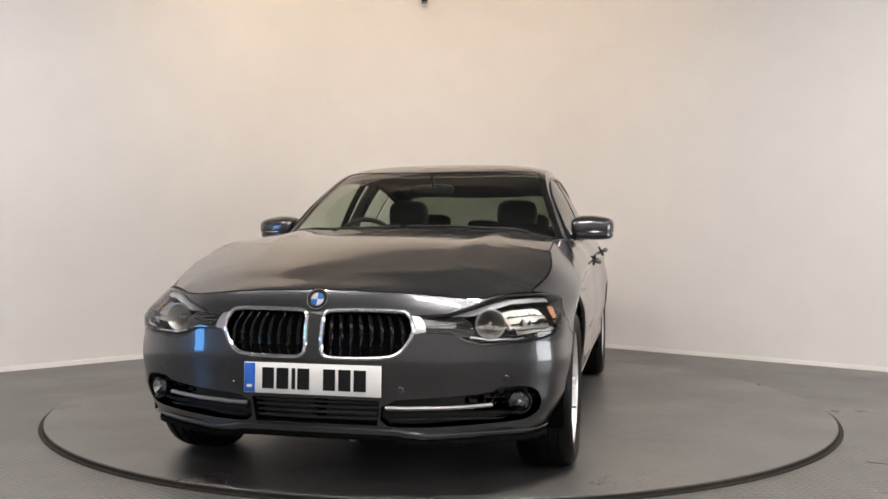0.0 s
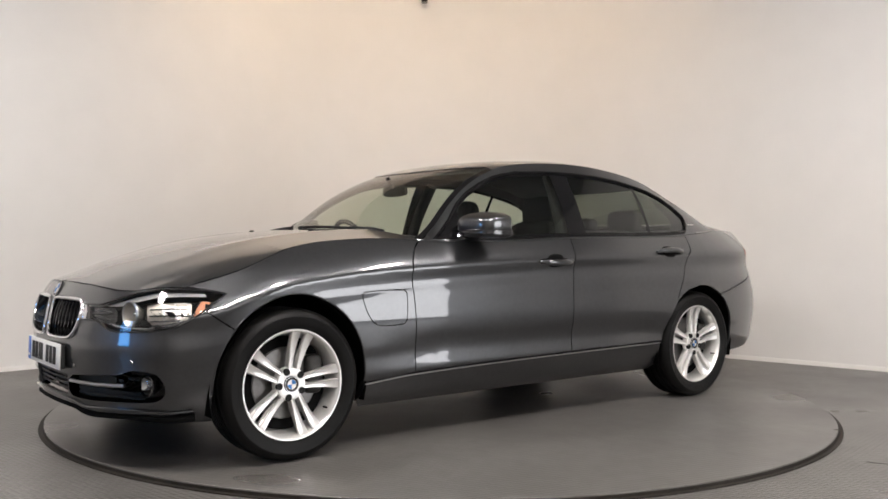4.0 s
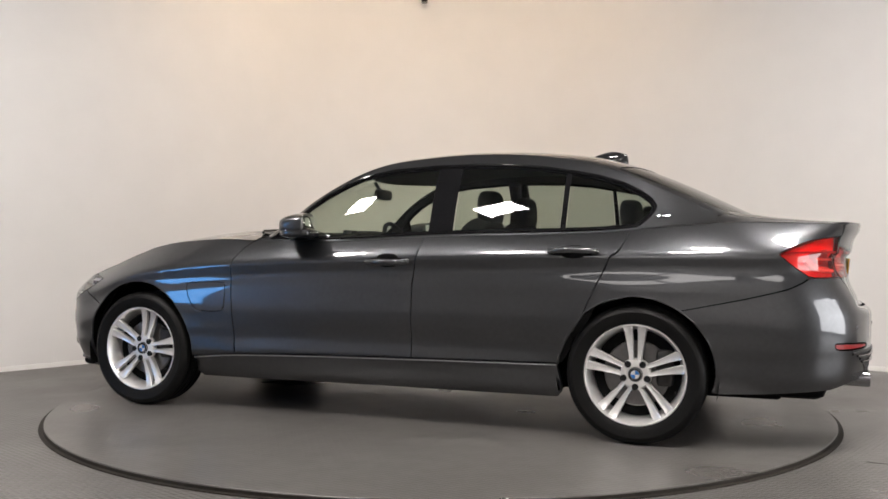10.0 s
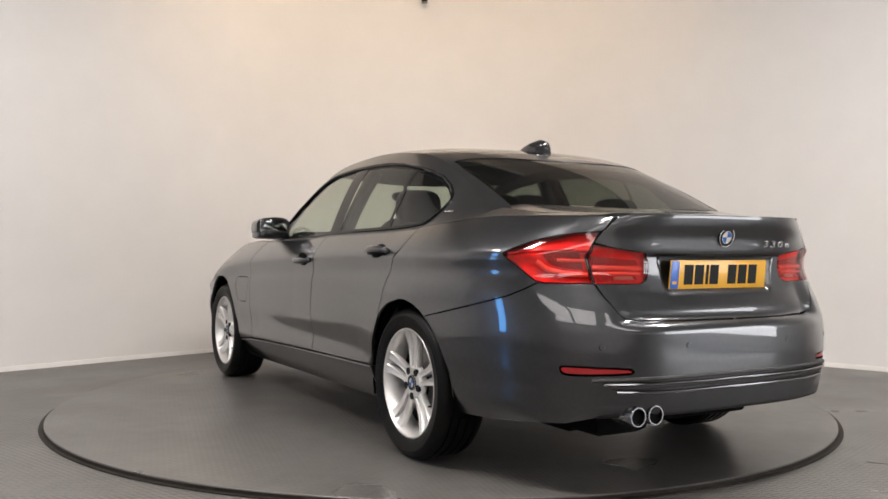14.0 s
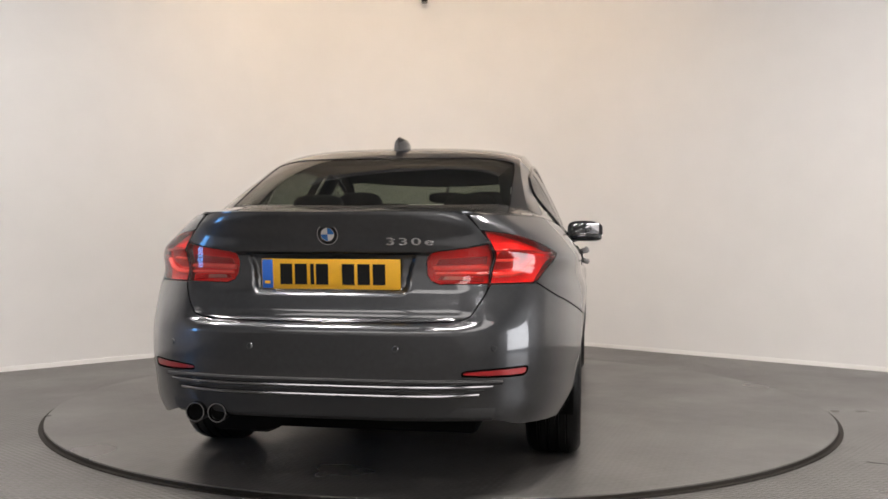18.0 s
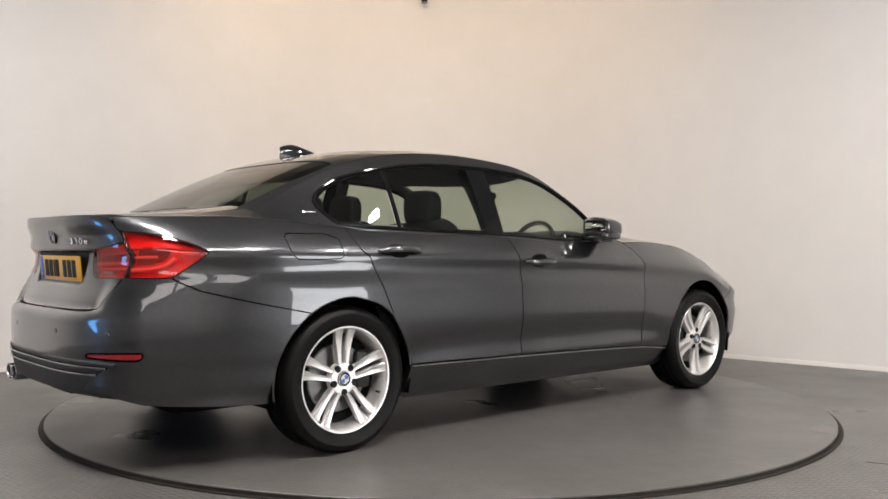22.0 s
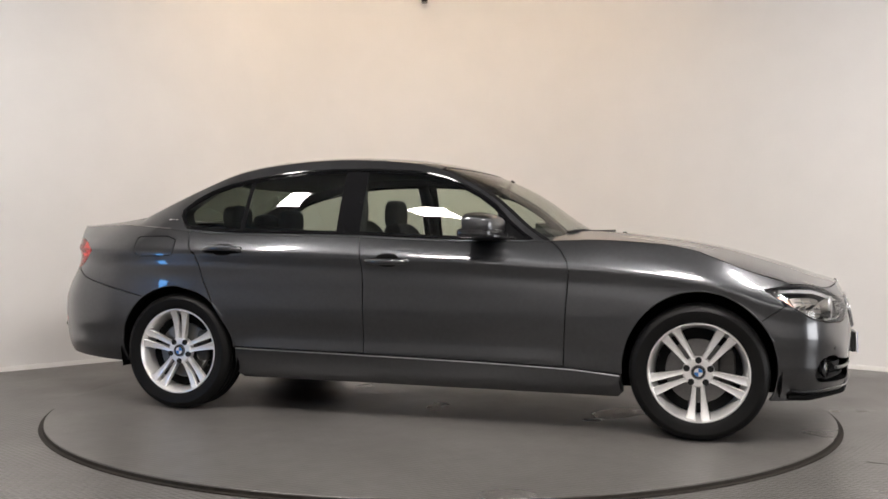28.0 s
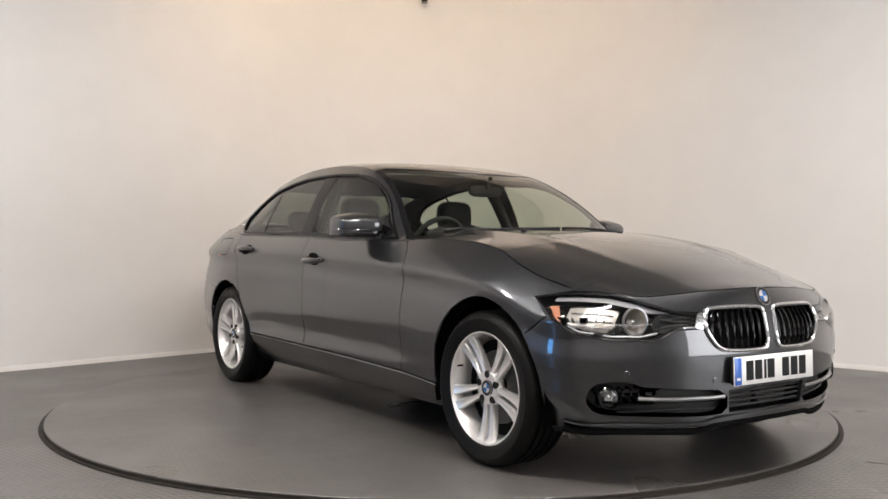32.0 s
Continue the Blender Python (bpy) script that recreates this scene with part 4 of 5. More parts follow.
# ---- wheels
def wheel(x, side, twist, name="wheel"):
    """Alloy wheel with five twin spokes; local y points out of the car."""
    barrel = bm_lathe([(.2365, .094), (.2385, .099), (.2360, .1025), (.2310, .102), (.2265, .096), (.2180, .075), (.2080, .03), (.2000, -.05), (.2050, -.10), (.2150, -.105)], 72)
    w = part(name, barrel, SILVER, car, "silver five twin-spoke alloy wheel")
    base = Vector(OFF) + Vector((x, side * .775, .3255))
    w.matrix_basis = Matrix.Translation(base) @ pose(0, 0, 0, 0, 0, 0 if side > 0 else 180)
    tread = []
    for y0 in (-.060, -.021, .021, .060):
        tread += [(.3262, y0 - .006), (.3190, y0 - .0045), (.3190, y0 + .0045), (.3262, y0 + .006)]
    half = [(.2360, .095), (.2400, .1035), (.2480, .107), (.2520, .1085), (.2700, .1135), (.2860, .1145), (.2890, .1155), (.2930, .1155), (.2960, .1135), (.3070, .1080), (.3170, .0985), (.3225, .086), (.3250, .076)]
    part("tyre", bm_lathe([(r, -y) for r, y in half] + tread + half[::-1], 96), RUBBER, w, "worn black rubber tyre")
    part("brake_disc", bm_lathe([(.06, .022), (.150, .022), (.155, .018), (.155, .0), (.06, -.002)], 48), BRAKE_IRON, w)
    part("caliper", bm_blob(.040, .03, .085, (-.130, .022, .03), .35, .4), DARK_METAL, w)
    # added near-black disc: puts shade into the gaps between the spokes
    part("shade_disc", bm_lathe([(0, .012), (.203, .012), (.203, .006), (0, .006)], 40), SHELL, w)
    part("hub", bm_lathe([(.034, .071), (.036, .0785), (.050, .0800), (.066, .0785), (.073, .070), (.075, .045), (.05, .03)], 48), SILVER, w)
    me = spoke_mesh()
    for k in range(5):
        a = radians(twist + 72 * k)
        for m in (1, -1):
            s = new("spoke", me[m])
            s.parent = w
            s.matrix_basis = Matrix((( -math.cos(a), 0, -math.sin(a) , 0), (0, 1, 0, 0), (math.sin(a), 0, -math.cos(a), 0), (0, 0, 0, 1)))
        b = radians(twist + 36 + 72 * k)
        bolt = new("wheel_bolt", bolt_mesh())
        bolt.parent = w
        bolt.location = (-.0575 * math.cos(b), .0812, .0575 * math.sin(b))
    roundel(w, Matrix.Translation((0, .0805, 0)), .033)
    va = radians(twist - 112)
    part("valve", bm_lathe([(0, .088), (.004, .088), (.0045, .06), (0, .06)], 10), INK, w).location = (-.198 * math.cos(va), .012, .198 * math.sin(va))
    return w


SHARED = {}


def spoke_mesh():
    if "spoke" not in SHARED:
        SHARED["spoke"] = {}
        for m in (1, -1):
            bm = bmesh.new()
            rows = []
            for r, off, wd, y, th in ((.040, .0178, .0205, .078, .035), (.062, .0187, .0205, .0775, .034), (.10, .0216, .0235, .0755, .030), (.15, .0262, .0315, .077, .026), (.19, .0304, .039, .0835, .022), (.213, .0331, .0445, .091, .018), (.2315, .0354, .049, .0985, .014)):
                c = m * off
                row = [(-.5, -1), (-.5, -.12), (-.40, -.015), (-.12, -.06), (.12, -.06), (.40, -.015), (.5, -.12), (.5, -1)]
                rows.append([bm.verts.new((r, y + v * (th if v < -.5 else .05), c + u * wd)) for u, v in row])
            for a, b in zip(rows, rows[1:]):
                for i in range(7):
                    bm.faces.new((a[i], a[i + 1], b[i + 1], b[i]))
                bm.faces.new((a[7], a[0], b[0], b[7]))
            bm.faces.new(rows[0][::-1])
            bm.faces.new(rows[-1])
            bmesh.ops.recalc_face_normals(bm, faces=bm.faces[:])
            me = bpy.data.meshes.new("spoke")
            bm.to_mesh(me)
            bm.free()
            me.materials.append(SILVER)
            me.polygons.foreach_set("use_smooth", [True] * len(me.polygons))
            me.set_sharp_from_angle(angle=radians(38))
            SHARED["spoke"][m] = me
    return SHARED["spoke"]


def bolt_mesh():
    if "bolt" not in SHARED:
        bm = bm_lathe([(0, .000), (.0075, .000), (.0085, .0015), (.0140, .0022), (.0155, .001), (.0155, -.01)], 14)
        bmesh.ops.recalc_face_normals(bm, faces=bm.faces[:])
        me = bpy.data.meshes.new("wheel_bolt")
        bm.to_mesh(me)
        bm.free()
        me.materials.append(INK)
        SHARED["bolt"] = me
    return SHARED["bolt"]


def roundel(parent, m, r):
    """A plain round badge: dark ring, bright rims and four quarters; its face looks along local y."""
    base = part("badge", bm_lathe([(0, -.003), (r, -.003), (r, .0015), (r * .96, .0025), (r * .92, .0020), (r * .64, .0022), (0, .0022)], 40), INK, parent, "round badge with blue and white quarters")
    base.matrix_basis = (Matrix.Translation(OFF) if parent == car else Matrix()) @ m
    for a, b in ((.93, 1.0), (.60, .655)):
        part("badge_rim", bm_lathe([(r * a, .0018), (r * a, .0034), (r * b, .0034), (r * b, .0018)], 40), CHROME, base)
    for q in range(4):
        bm = bmesh.new()
        pts = [bm.verts.new((0, .0028, 0))] + [bm.verts.new((r * .6 * math.cos(t), .0028, r * .6 * math.sin(t))) for t in np.linspace(q * math.pi / 2, (q + 1) * math.pi / 2, 9)]
        bm.faces.new(pts)
        bmesh.ops.solidify(bm, geom=bm.faces[:], thickness=.0006)
        part("badge_quarter", bm, BLUE_ENAMEL if q % 2 else WHITE_ENAMEL, base, smooth=0)
    return base


for x, side, twist in ((1.410, 1, 77), (-1.410, 1, 90), (1.410, -1, -90), (-1.410, -1, 90)):
    wheel(x, side, twist)

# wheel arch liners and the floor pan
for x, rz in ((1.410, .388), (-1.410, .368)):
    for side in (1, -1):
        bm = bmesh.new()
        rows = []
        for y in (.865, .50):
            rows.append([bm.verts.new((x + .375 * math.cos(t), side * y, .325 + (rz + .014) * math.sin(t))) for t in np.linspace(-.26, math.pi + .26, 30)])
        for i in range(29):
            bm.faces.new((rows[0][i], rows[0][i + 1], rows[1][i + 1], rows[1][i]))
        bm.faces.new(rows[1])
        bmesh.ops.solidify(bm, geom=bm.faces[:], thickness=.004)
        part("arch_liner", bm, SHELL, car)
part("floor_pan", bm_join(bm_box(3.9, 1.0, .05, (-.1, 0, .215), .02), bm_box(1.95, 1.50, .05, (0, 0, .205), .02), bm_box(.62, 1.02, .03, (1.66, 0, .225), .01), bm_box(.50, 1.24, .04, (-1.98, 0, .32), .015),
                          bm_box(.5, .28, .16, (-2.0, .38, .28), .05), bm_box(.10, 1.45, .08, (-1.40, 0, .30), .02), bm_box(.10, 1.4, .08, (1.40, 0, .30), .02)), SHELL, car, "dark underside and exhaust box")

# ---- front lamps, grille and lower intakes
def cup(poly, depth, mat, parent, name, side, step=.03, label=""):
    """A tray under an opening of the skin: a floor at some depth with walls up to the skin."""
    g = Geo()
    skin(g, poly, on_skin(depth), step, gap=-.001, flange=-depth)
    if side < 0:
        g.v = [(x, -y, z) for x, y, z in g.v]
        g.n = [(n[0], -n[1], n[2]) for n in g.n]
        g.f = [t[::-1] for t in g.f]
    return build(name, g, mat, parent, label)


def sheet(poly, mat, parent, name, side, lift=0.0, step=.03, gap=.002, flange=.004, label=""):
    g = Geo()
    skin(g, poly, wrap, step, gap=gap, flange=flange, lift=lift)
    if side < 0:
        g.v = [(x, -y, z) for x, y, z in g.v]
        g.n = [(n[0], -n[1], n[2]) for n in g.n]
        g.f = [t[::-1] for t in g.f]
    return build(name, g, mat, parent, label)


def bar(pts, r, mat, parent, name, side, lift=0.0, closed=False, squash=1.0, label=""):
    """A bar laid along the lower skin."""
    path = []
    for u, z in pts:
        m = frame_at(u, z, side, lift)
        path.append(m.translation)
    return part(name, bm_tube(path, r, closed, 8, squash), mat, parent, label)


def lamp_bowl(parent, u, z, r, depth, side, name="reflector_bowl"):
    """A bright reflector bowl with a bulb shade, facing forwards behind the lens."""
    p = wrap(u, z)
    way = Vector((1.0, .22 * side, .02)).normalized()
    m = way.to_track_quat("Y", "Z").to_matrix().to_4x4()
    m.translation = Vector((p[0], p[1] * side, z)) - way * (depth * .35) - Vector((0, .012 * side, 0))
    b = part(name, bm_lathe([(r * .18, -depth), (r * .45, -depth * .85), (r * .78, -depth * .5), (r * .97, -depth * .08), (r * 1.05, 0), (r * 1.08, -.004)], 32), REFLECTOR, parent, "bright reflector bowl")
    b.matrix_basis = m
    part("bulb", bm_blob(r * .26, depth * .35, r * .26, (0, -depth * .55, 0), .9, .9, 14, 8), CHROME, b)
    return b


def headlight(side):
    lamp = cup(LAMP_F, .075, INK, car, "headlight", side, label="clear halogen headlight with chrome reflectors")
    sheet(LAMP_F, LENS, lamp, "lens", side, lift=.001, gap=.003, flange=.006)
    # ringed inner bowl in the dark housing, and a wide ribbed reflector at the outer end
    bowl = lamp_bowl(lamp, 2.140, .636, .047, .060, side)
    part("bowl_ring", bm_lathe([(.047, .000), (.050, .005), (.055, .004), (.056, -.004)], 36), SATIN, bowl)
    block = [(2.066, .698), (2.003, .711), (1.898, .716), (1.866, .711), (1.870, .672), (1.893, .640), (1.945, .608), (2.046, .592), (2.078, .618)]
    tub = sheet(block, REFLECTOR, lamp, "ribbed_reflector", side, lift=-.044, gap=0, step=.02, flange=.02, label="wide ribbed reflector")
    for z, u0, u1 in ((.688, 2.052, 1.884), (.658, 2.062, 1.892), (.628, 2.060, 1.924)):
        bar([(u0, z - .008), ((u0 + u1) / 2, z), (u1, z + .004)], .0035, CHROME, tub, "reflector_rib", side, lift=-.042)
    for u, z0, z1 in ((1.996, .604, .706), (1.936, .620, .712)):
        bar([(u, z0), (u + .006, (z0 + z1) / 2), (u, z1)], .003, SATIN, tub, "reflector_step", side, lift=-.042)
    # pale brow along the upper edge, chrome lower lip, amber end
    brow = [(2.270, .672), (2.162, .698), (2.095, .716), (2.003, .734), (1.898, .738), (1.805, .734), (1.800, .722), (1.898, .724), (2.003, .719), (2.095, .698), (2.180, .676)]
    sheet(brow, STEEL_GREY, lamp, "light_brow", side, lift=-.020, gap=0, step=.02, label="pale daytime light strip")
    bar([(2.229, 0.592), (2.162, 0.580), (2.061, 0.580), (1.945, 0.596), (1.900, 0.616)], .006, CHROME, lamp, "lower_bezel", side, lift=-.022)
    amber = [(1.822, .708), (1.786, .704), (1.796, .690), (1.830, .662), (1.858, .644), (1.862, .656), (1.842, .684)]
    sheet(amber, AMBER, lamp, "indicator", side, lift=-.026, gap=0, label="amber indicator")
    # black bridge to the grille with a grey blade and fins
    bridge = [(2.405, .662), (2.300, .667), (2.236, .682), (2.210, .650), (2.215, .600), (2.262, .592), (2.305, .608), (2.400, .610)]
    sheet(bridge, GLOSS_BLACK, lamp, "inner_mask", side, lift=-.022, gap=0, step=.02)
    bar([(2.372, 0.638), (2.305, 0.638), (2.240, 0.648)], .004, PLASTIC, lamp, "lamp_blade", side, lift=-.016)
    for z in (.652, .624):
        bar([(2.245, z - .008), (2.305, z), (2.345, z + .002)], .003, PLASTIC, lamp, "lamp_fin", side, lift=-.014)
    bar(shrunk(dense(LAMP_F, .010), .001), .004, GLOSS_BLACK, lamp, "seal", side, lift=-.003, closed=True)
    return lamp


for side in (1, -1):
    headlight(side)

for side in (1, -1):
    kid = cup(KIDNEY, .055, SHELL, car, "kidney_grille", side, label="black kidney grille with chrome surround")
    bar(shrunk(dense(KIDNEY, .02), -.004), .0080, CHROME, kid, "surround", side, lift=.004, closed=True, squash=1.0, label="chrome grille surround")
    for k in range(8):
        u = 2.470 + k * .0375
        zt, zb = .678, .528 + (.030 if k == 0 else .010 if k == 1 else 0)
        path = [frame_at(u, z, side, -.004 - .020 * ((z - .60) / .08) ** 2 * .5).translation for z in np.linspace(zb, zt, 6)]
        part("slat", bm_tube(path, .0075, False, 8, .6), PILLAR, kid)
    # chrome wedge between the grille and the lamp
    sheet([(2.430, .668), (2.392, .665), (2.386, .640), (2.390, .611), (2.440, .602), (2.428, .640)], CHROME, kid, "chrome_wedge", side, lift=.002, gap=0, step=.01)
    for z in (.56, .60, .64):
        bar([(2.46, z), (2.58, z), (2.72, z)], .0025, SHELL, kid, "mesh_bar", side, lift=-.040)

mid = cup(INTAKE_MID_H, .07, PLASTIC, car, "centre_intake", 1, label="black lower air intake")
cup(INTAKE_MID_H, .07, PLASTIC, mid, "intake_half", -1).location = (0, 0, 0)
for z in (.294, .314, .334, .352):
    pts = [frame_at(u, z, 1, -.018).translation for u in np.linspace(2.556, MIDF, 8)]
    path = pts + [Vector((p.x, -p.y, p.z)) for p in pts[::-1][1:]]
    part("intake_bar", bm_tube(path, .0055, False, 6), PLASTIC, mid)
for side in (1, -1):
    intake = cup(INTAKE_SIDE, .045, PLASTIC, car, "side_intake", side, label="black outer air intake with fog lamp")
    bar([(2.527, 0.338), (2.435, 0.338), (2.305, 0.340), (2.208, 0.344), (2.141, 0.348)], .0085, SATIN, intake, "trim_bar", side, lift=-.004, squash=1.0, label="satin silver trim bar")
    m = frame_at(2.045, .352, side, -.014)
    way = Vector((1, .30 * side, 0)).normalized()
    q = way.to_track_quat("Y", "Z").to_matrix().to_4x4()
    q.translation = m.translation
    fog = part("fog_lamp", bm_lathe([(.041, .010), (.045, .006), (.043, -.01), (.036, -.004)], 32), GLOSS_BLACK, intake, "round fog lamp")
    fog.matrix_basis = q
    part("fog_reflector", bm_lathe([(.0, -.024), (.016, -.022), (.030, -.010), (.037, .002)], 28), SATIN, fog)
    part("fog_lens", bm_lathe([(.0, .012), (.018, .0105), (.032, .006), (.037, .002)], 28), LENS, fog)
    part("bulb_cap", bm_blob(.009, .008, .009, (0, -.006, 0), .9, .9, 12, 8), CHROME, fog)
    for z in (.290, .312):
        bar([(2.50, z - .004), (2.30, z), (2.12, z - .006), (2.03, z - .010)], .004, PLASTIC, intake, "intake_bar", side, lift=-.030)

# front splitter with a bright swage line
pts = [(1.839, 0.253), (1.935, 0.247), (2.053, 0.251), (2.154, 0.249), (2.258, 0.245), (2.355, 0.241), (2.418, 0.247), (2.477, 0.259), (2.615, 0.263), (MIDF, .264)]
curve = pchip([a for a, b in pts], [b for a, b in pts])
half = [frame_at(u, float(curve(u)), 1, .006).translation for u in np.linspace(pts[0][0], MIDF - 1e-3, 30)]
full = half + [Vector((p.x, -p.y, p.z)) for p in half[::-1] if p.y > 1e-3]
part("splitter_lip", bm_tube(full, .0060, False, 8, .8), PAINT, car)
low = [Vector((p.x - .016, p.y * .985, p.z - .030)) for p in full]
part("lower_lip", bm_tube(low, .012, False, 8, 1.1), SHELL, car, "black lower lip under the bumper")


# ---- number plates: the writing is left as plain bars
def plate(m, ground, name, label):
    p = part(name, bm_box(.520, .006, .111, (0, 0, 0), .0028), ground, car, label)
    p.matrix_basis = Matrix.Translation(OFF) @ m
    part("blue_band", bm_box(.041, .0024, .106, (.2370, .0036, 0), .001), BLUE_BAND, p)
    part("band_mark", bm_box(.020, .001, .010, (.2370, .0053, -.030)), WHITE_PLATE if ground == WHITE_PLATE else YELLOW_PLATE, p)
    for x, w in ((.1655, .046), (.110, .046), (.0675, .014), (.030, .046), (-.0675, .046), (-.125, .046), (-.182, .046)):
        part("bar", bm_box(w, .0016, .076, (x, .0040, 0), .0006), INK, p, smooth=0)
    return p


def facing(at, way, lean=0):
    q = Vector(way).normalized().to_track_quat("Y", "Z").to_matrix().to_4x4()
    q.translation = at
    return q


plate(facing((2.192, 0, .438), (1, 0, .03)), WHITE_PLATE, "front_number_plate", "white number plate with blue band")
plate(facing((-2.352, 0, .814), (-1, 0, -.10)), YELLOW_PLATE, "rear_number_plate", "yellow number plate with blue band")
part("plate_base", bm_box(.02, .50, .10, (2.178, 0, .435), .004), PLASTIC, car)
p0 = wrap(MIDF, .722)
roundel(car, facing((float(p0[0]) + .004, 0, .722), (1, 0, .42)), .040)
p0 = wrap(MIDR, .958)
roundel(car, facing((float(p0[0]) - .004, 0, .958), (-1, 0, -.28)), .039)

# model number on the boot lid, in raised chrome
cu = bpy.data.curves.new("model_number", "FONT")
cu.body, cu.size, cu.extrude, cu.bevel_depth = "330e", .056, .0025, .0006
cu.space_character = 1.25
txt = bpy.data.objects.new("model_text", cu)
scene.collection.objects.link(txt)
dg = bpy.context.evaluated_depsgraph_get()
me = bpy.data.meshes.new_from_object(txt.evaluated_get(dg))
bpy.data.objects.remove(txt)
me.materials.clear()
me.materials.append(CHROME)
for f in me.polygons:
    f.material_index = 0
num = new("model_number", me)
num.parent = car
tagged(num, "raised chrome model number")
pa, pb = wrap(u_of_y(.21, .92, False), .92), wrap(u_of_y(.33, .92, False), .92)
xd = Vector((pb[0] - pa[0], -(pb[1] - pa[1]), 0)).normalized()
zd = Vector((-.20, 0, 1)).normalized()
nd = xd.cross(zd).normalized()
zd = nd.cross(xd)
mm = Matrix((xd, zd, -nd if False else xd.cross(zd))).transposed().to_4x4()
mm.translation = Vector((pa[0] - .006, -pa[1], .921)) + Vector(OFF)
num.matrix_basis = mm @ Matrix.Diagonal((1.32, .66, 1, 1))
# ---- rear lamps
for side in (1, -1):
    outer = cup(LAMP_R_OUT, .026, RED_DEEP, car, "tail_light", side, label="red tail light wrapping round the rear corner")
    sheet(LAMP_R_OUT, RED_LENS, outer, "lens", side, lift=.001, gap=.002, flange=.02)
    bar([(-2.12, .890), (-2.25, .905), (-2.433, .900)], .005, SMOKE, outer, "lamp_rib", side, lift=-.012)
    sheet([(-2.27, .885), (-2.36, .893), (-2.42, .885), (-2.43, .835), (-2.36, .838), (-2.30, .85)], SMOKE, outer, "dark_window", side, lift=-.020, gap=0)
    bar([(-2.25, .862), (-2.29, .832), (-2.36, .820), (-2.443, .818)], .010, RED_LIGHTER, outer, "light_guide", side, lift=-.014)
    bar([(-2.33, .868), (-2.39, .866), (-2.44, .866)], .006, RED_LIGHTER, outer, "light_guide", side, lift=-.014)
    inner = cup(LAMP_R_IN, .026, RED_DEEP, car, "boot_light", side, label="red light set in the boot lid")
    sheet(LAMP_R_IN, RED_LENS, inner, "lens", side, lift=.001, gap=.002, flange=.02)
    sheet([(-2.468, .882), (-2.658, .868), (-2.668, .848), (-2.468, .852)], SMOKE, inner, "dark_window", side, lift=-.016, gap=0)
    sheet([(-2.478, .812), (-2.648, .812), (-2.658, .800), (-2.478, .798)], SMOKE, inner, "dark_window", side, lift=-.016, gap=0)
    bar([(-2.463, .842), (-2.58, .840), (-2.678, .838)], .009, RED_LIGHTER, inner, "light_guide", side, lift=-.012)
    bar([(-2.463, .822), (-2.58, .821), (-2.668, .820)], .006, RED_LIGHTER, inner, "light_guide", side, lift=-.012)
    sheet([(-2.553, .811), (-2.633, .811), (-2.640, .800), (-2.553, .799)], REFLECTOR, inner, "reversing_lamp", side, lift=-.010, gap=0)
    for poly, p in ((LAMP_R_OUT, outer), (LAMP_R_IN, inner)):
        bar(shrunk(dense(poly, .008), .0), .0025, GLOSS_BLACK, p, "seal", side, lift=-.002, closed=True)
    refl = cup(REFLECT_R, .012, SHELL, car, "reflector", side, label="slim red reflector in the bumper")
    sheet(shrunk(REFLECT_R, .004), SMOKE, refl, "reflector_face", side, lift=-.002, gap=.001)

# bumper trim: ribbed valance and twin tailpipes
def across(u0, z0, zm, r, mat, name, lift, label="", squash=1.0):
    pts = [frame_at(u, z0 + (zm - z0) * min(1, (u0 - u) / .15), 1, lift).translation for u in np.linspace(u0, MIDR, 26)]
    full = pts + [Vector((p.x, -p.y, p.z)) for p in pts[::-1][1:]]
    return part(name, bm_tube(full, r, False, 8, squash), mat, car, label)


across(-2.40, .440, .445, .0075, PLASTIC, "valance_groove", .001, squash=1.1)
across(-2.44, .428, .427, .006, DARK_CHROME, "valance_rib", .006)
across(-2.47, .415, .413, .007, PLASTIC, "valance_groove", .001)
across(-2.49, .400, .396, .006, DARK_CHROME, "valance_rib", .006)
def lower_valance(geo, m):
    skin(geo, [(-2.52, .392), (-2.62, .389), (MIDR, .388), (MIDR, .322), (-2.75, .322), (-2.60, .330)], wrap, .025, keep=mid_keep, gap=0, lift=.003, flange=.02)


spanning("lower_valance", lower_valance, PLASTIC, "black lower valance under the ribs")
across(-2.42, .34, .345, .030, PLASTIC, "diffuser", -.028, "black lower rear valance", 1.6)
for y in (.482, .399):
    tip = part("tailpipe", bm_lathe([(.030, -.16), (.0355, -.10), (.0370, 0), (.0355, .004), (.0310, .004), (.0285, -.004), (.027, -.09), (0, -.095)], 32, "x"), DARK_CHROME, car, "dark chrome round tailpipe")
    part("bore", bm_lathe([(0, -.014), (.0270, -.013), (.0284, -.006)], 24, "x"), SHELL, tip)
    tip.matrix_basis = Matrix.Translation(Vector(OFF) + Vector((-2.428, y, .312))) @ pose(0, 0, 0, 0, 0, 180)

# rolled lips round the wheel arches
for poly in ([(1.410 + .362 * math.cos(t), .325 + .390 * math.sin(t)) for t in np.linspace(-.30, math.pi + .05, 34)], [(-1.410 + .362 * math.cos(t), .325 + .370 * math.sin(t)) for t in np.linspace(.10, math.pi + .18, 34)]):
    for side in (1, -1):
        path = [frame_at(u, z, side, -.004).translation for u, z in poly]
        part("arch_lip", bm_tube(path, .0050, False, 8, 1.0), PAINT, car)

# bright satin bead along the sills' upper edge: a reflection line put into colour
for side in (1, -1):
    path = [frame_at(x, float(sill_z(x)) - .009, side, .0015).translation for x in np.linspace(1.04, -1.04, 40)]
    part("sill_glint", bm_tube(path, .0032, False, 8), SATIN, car)

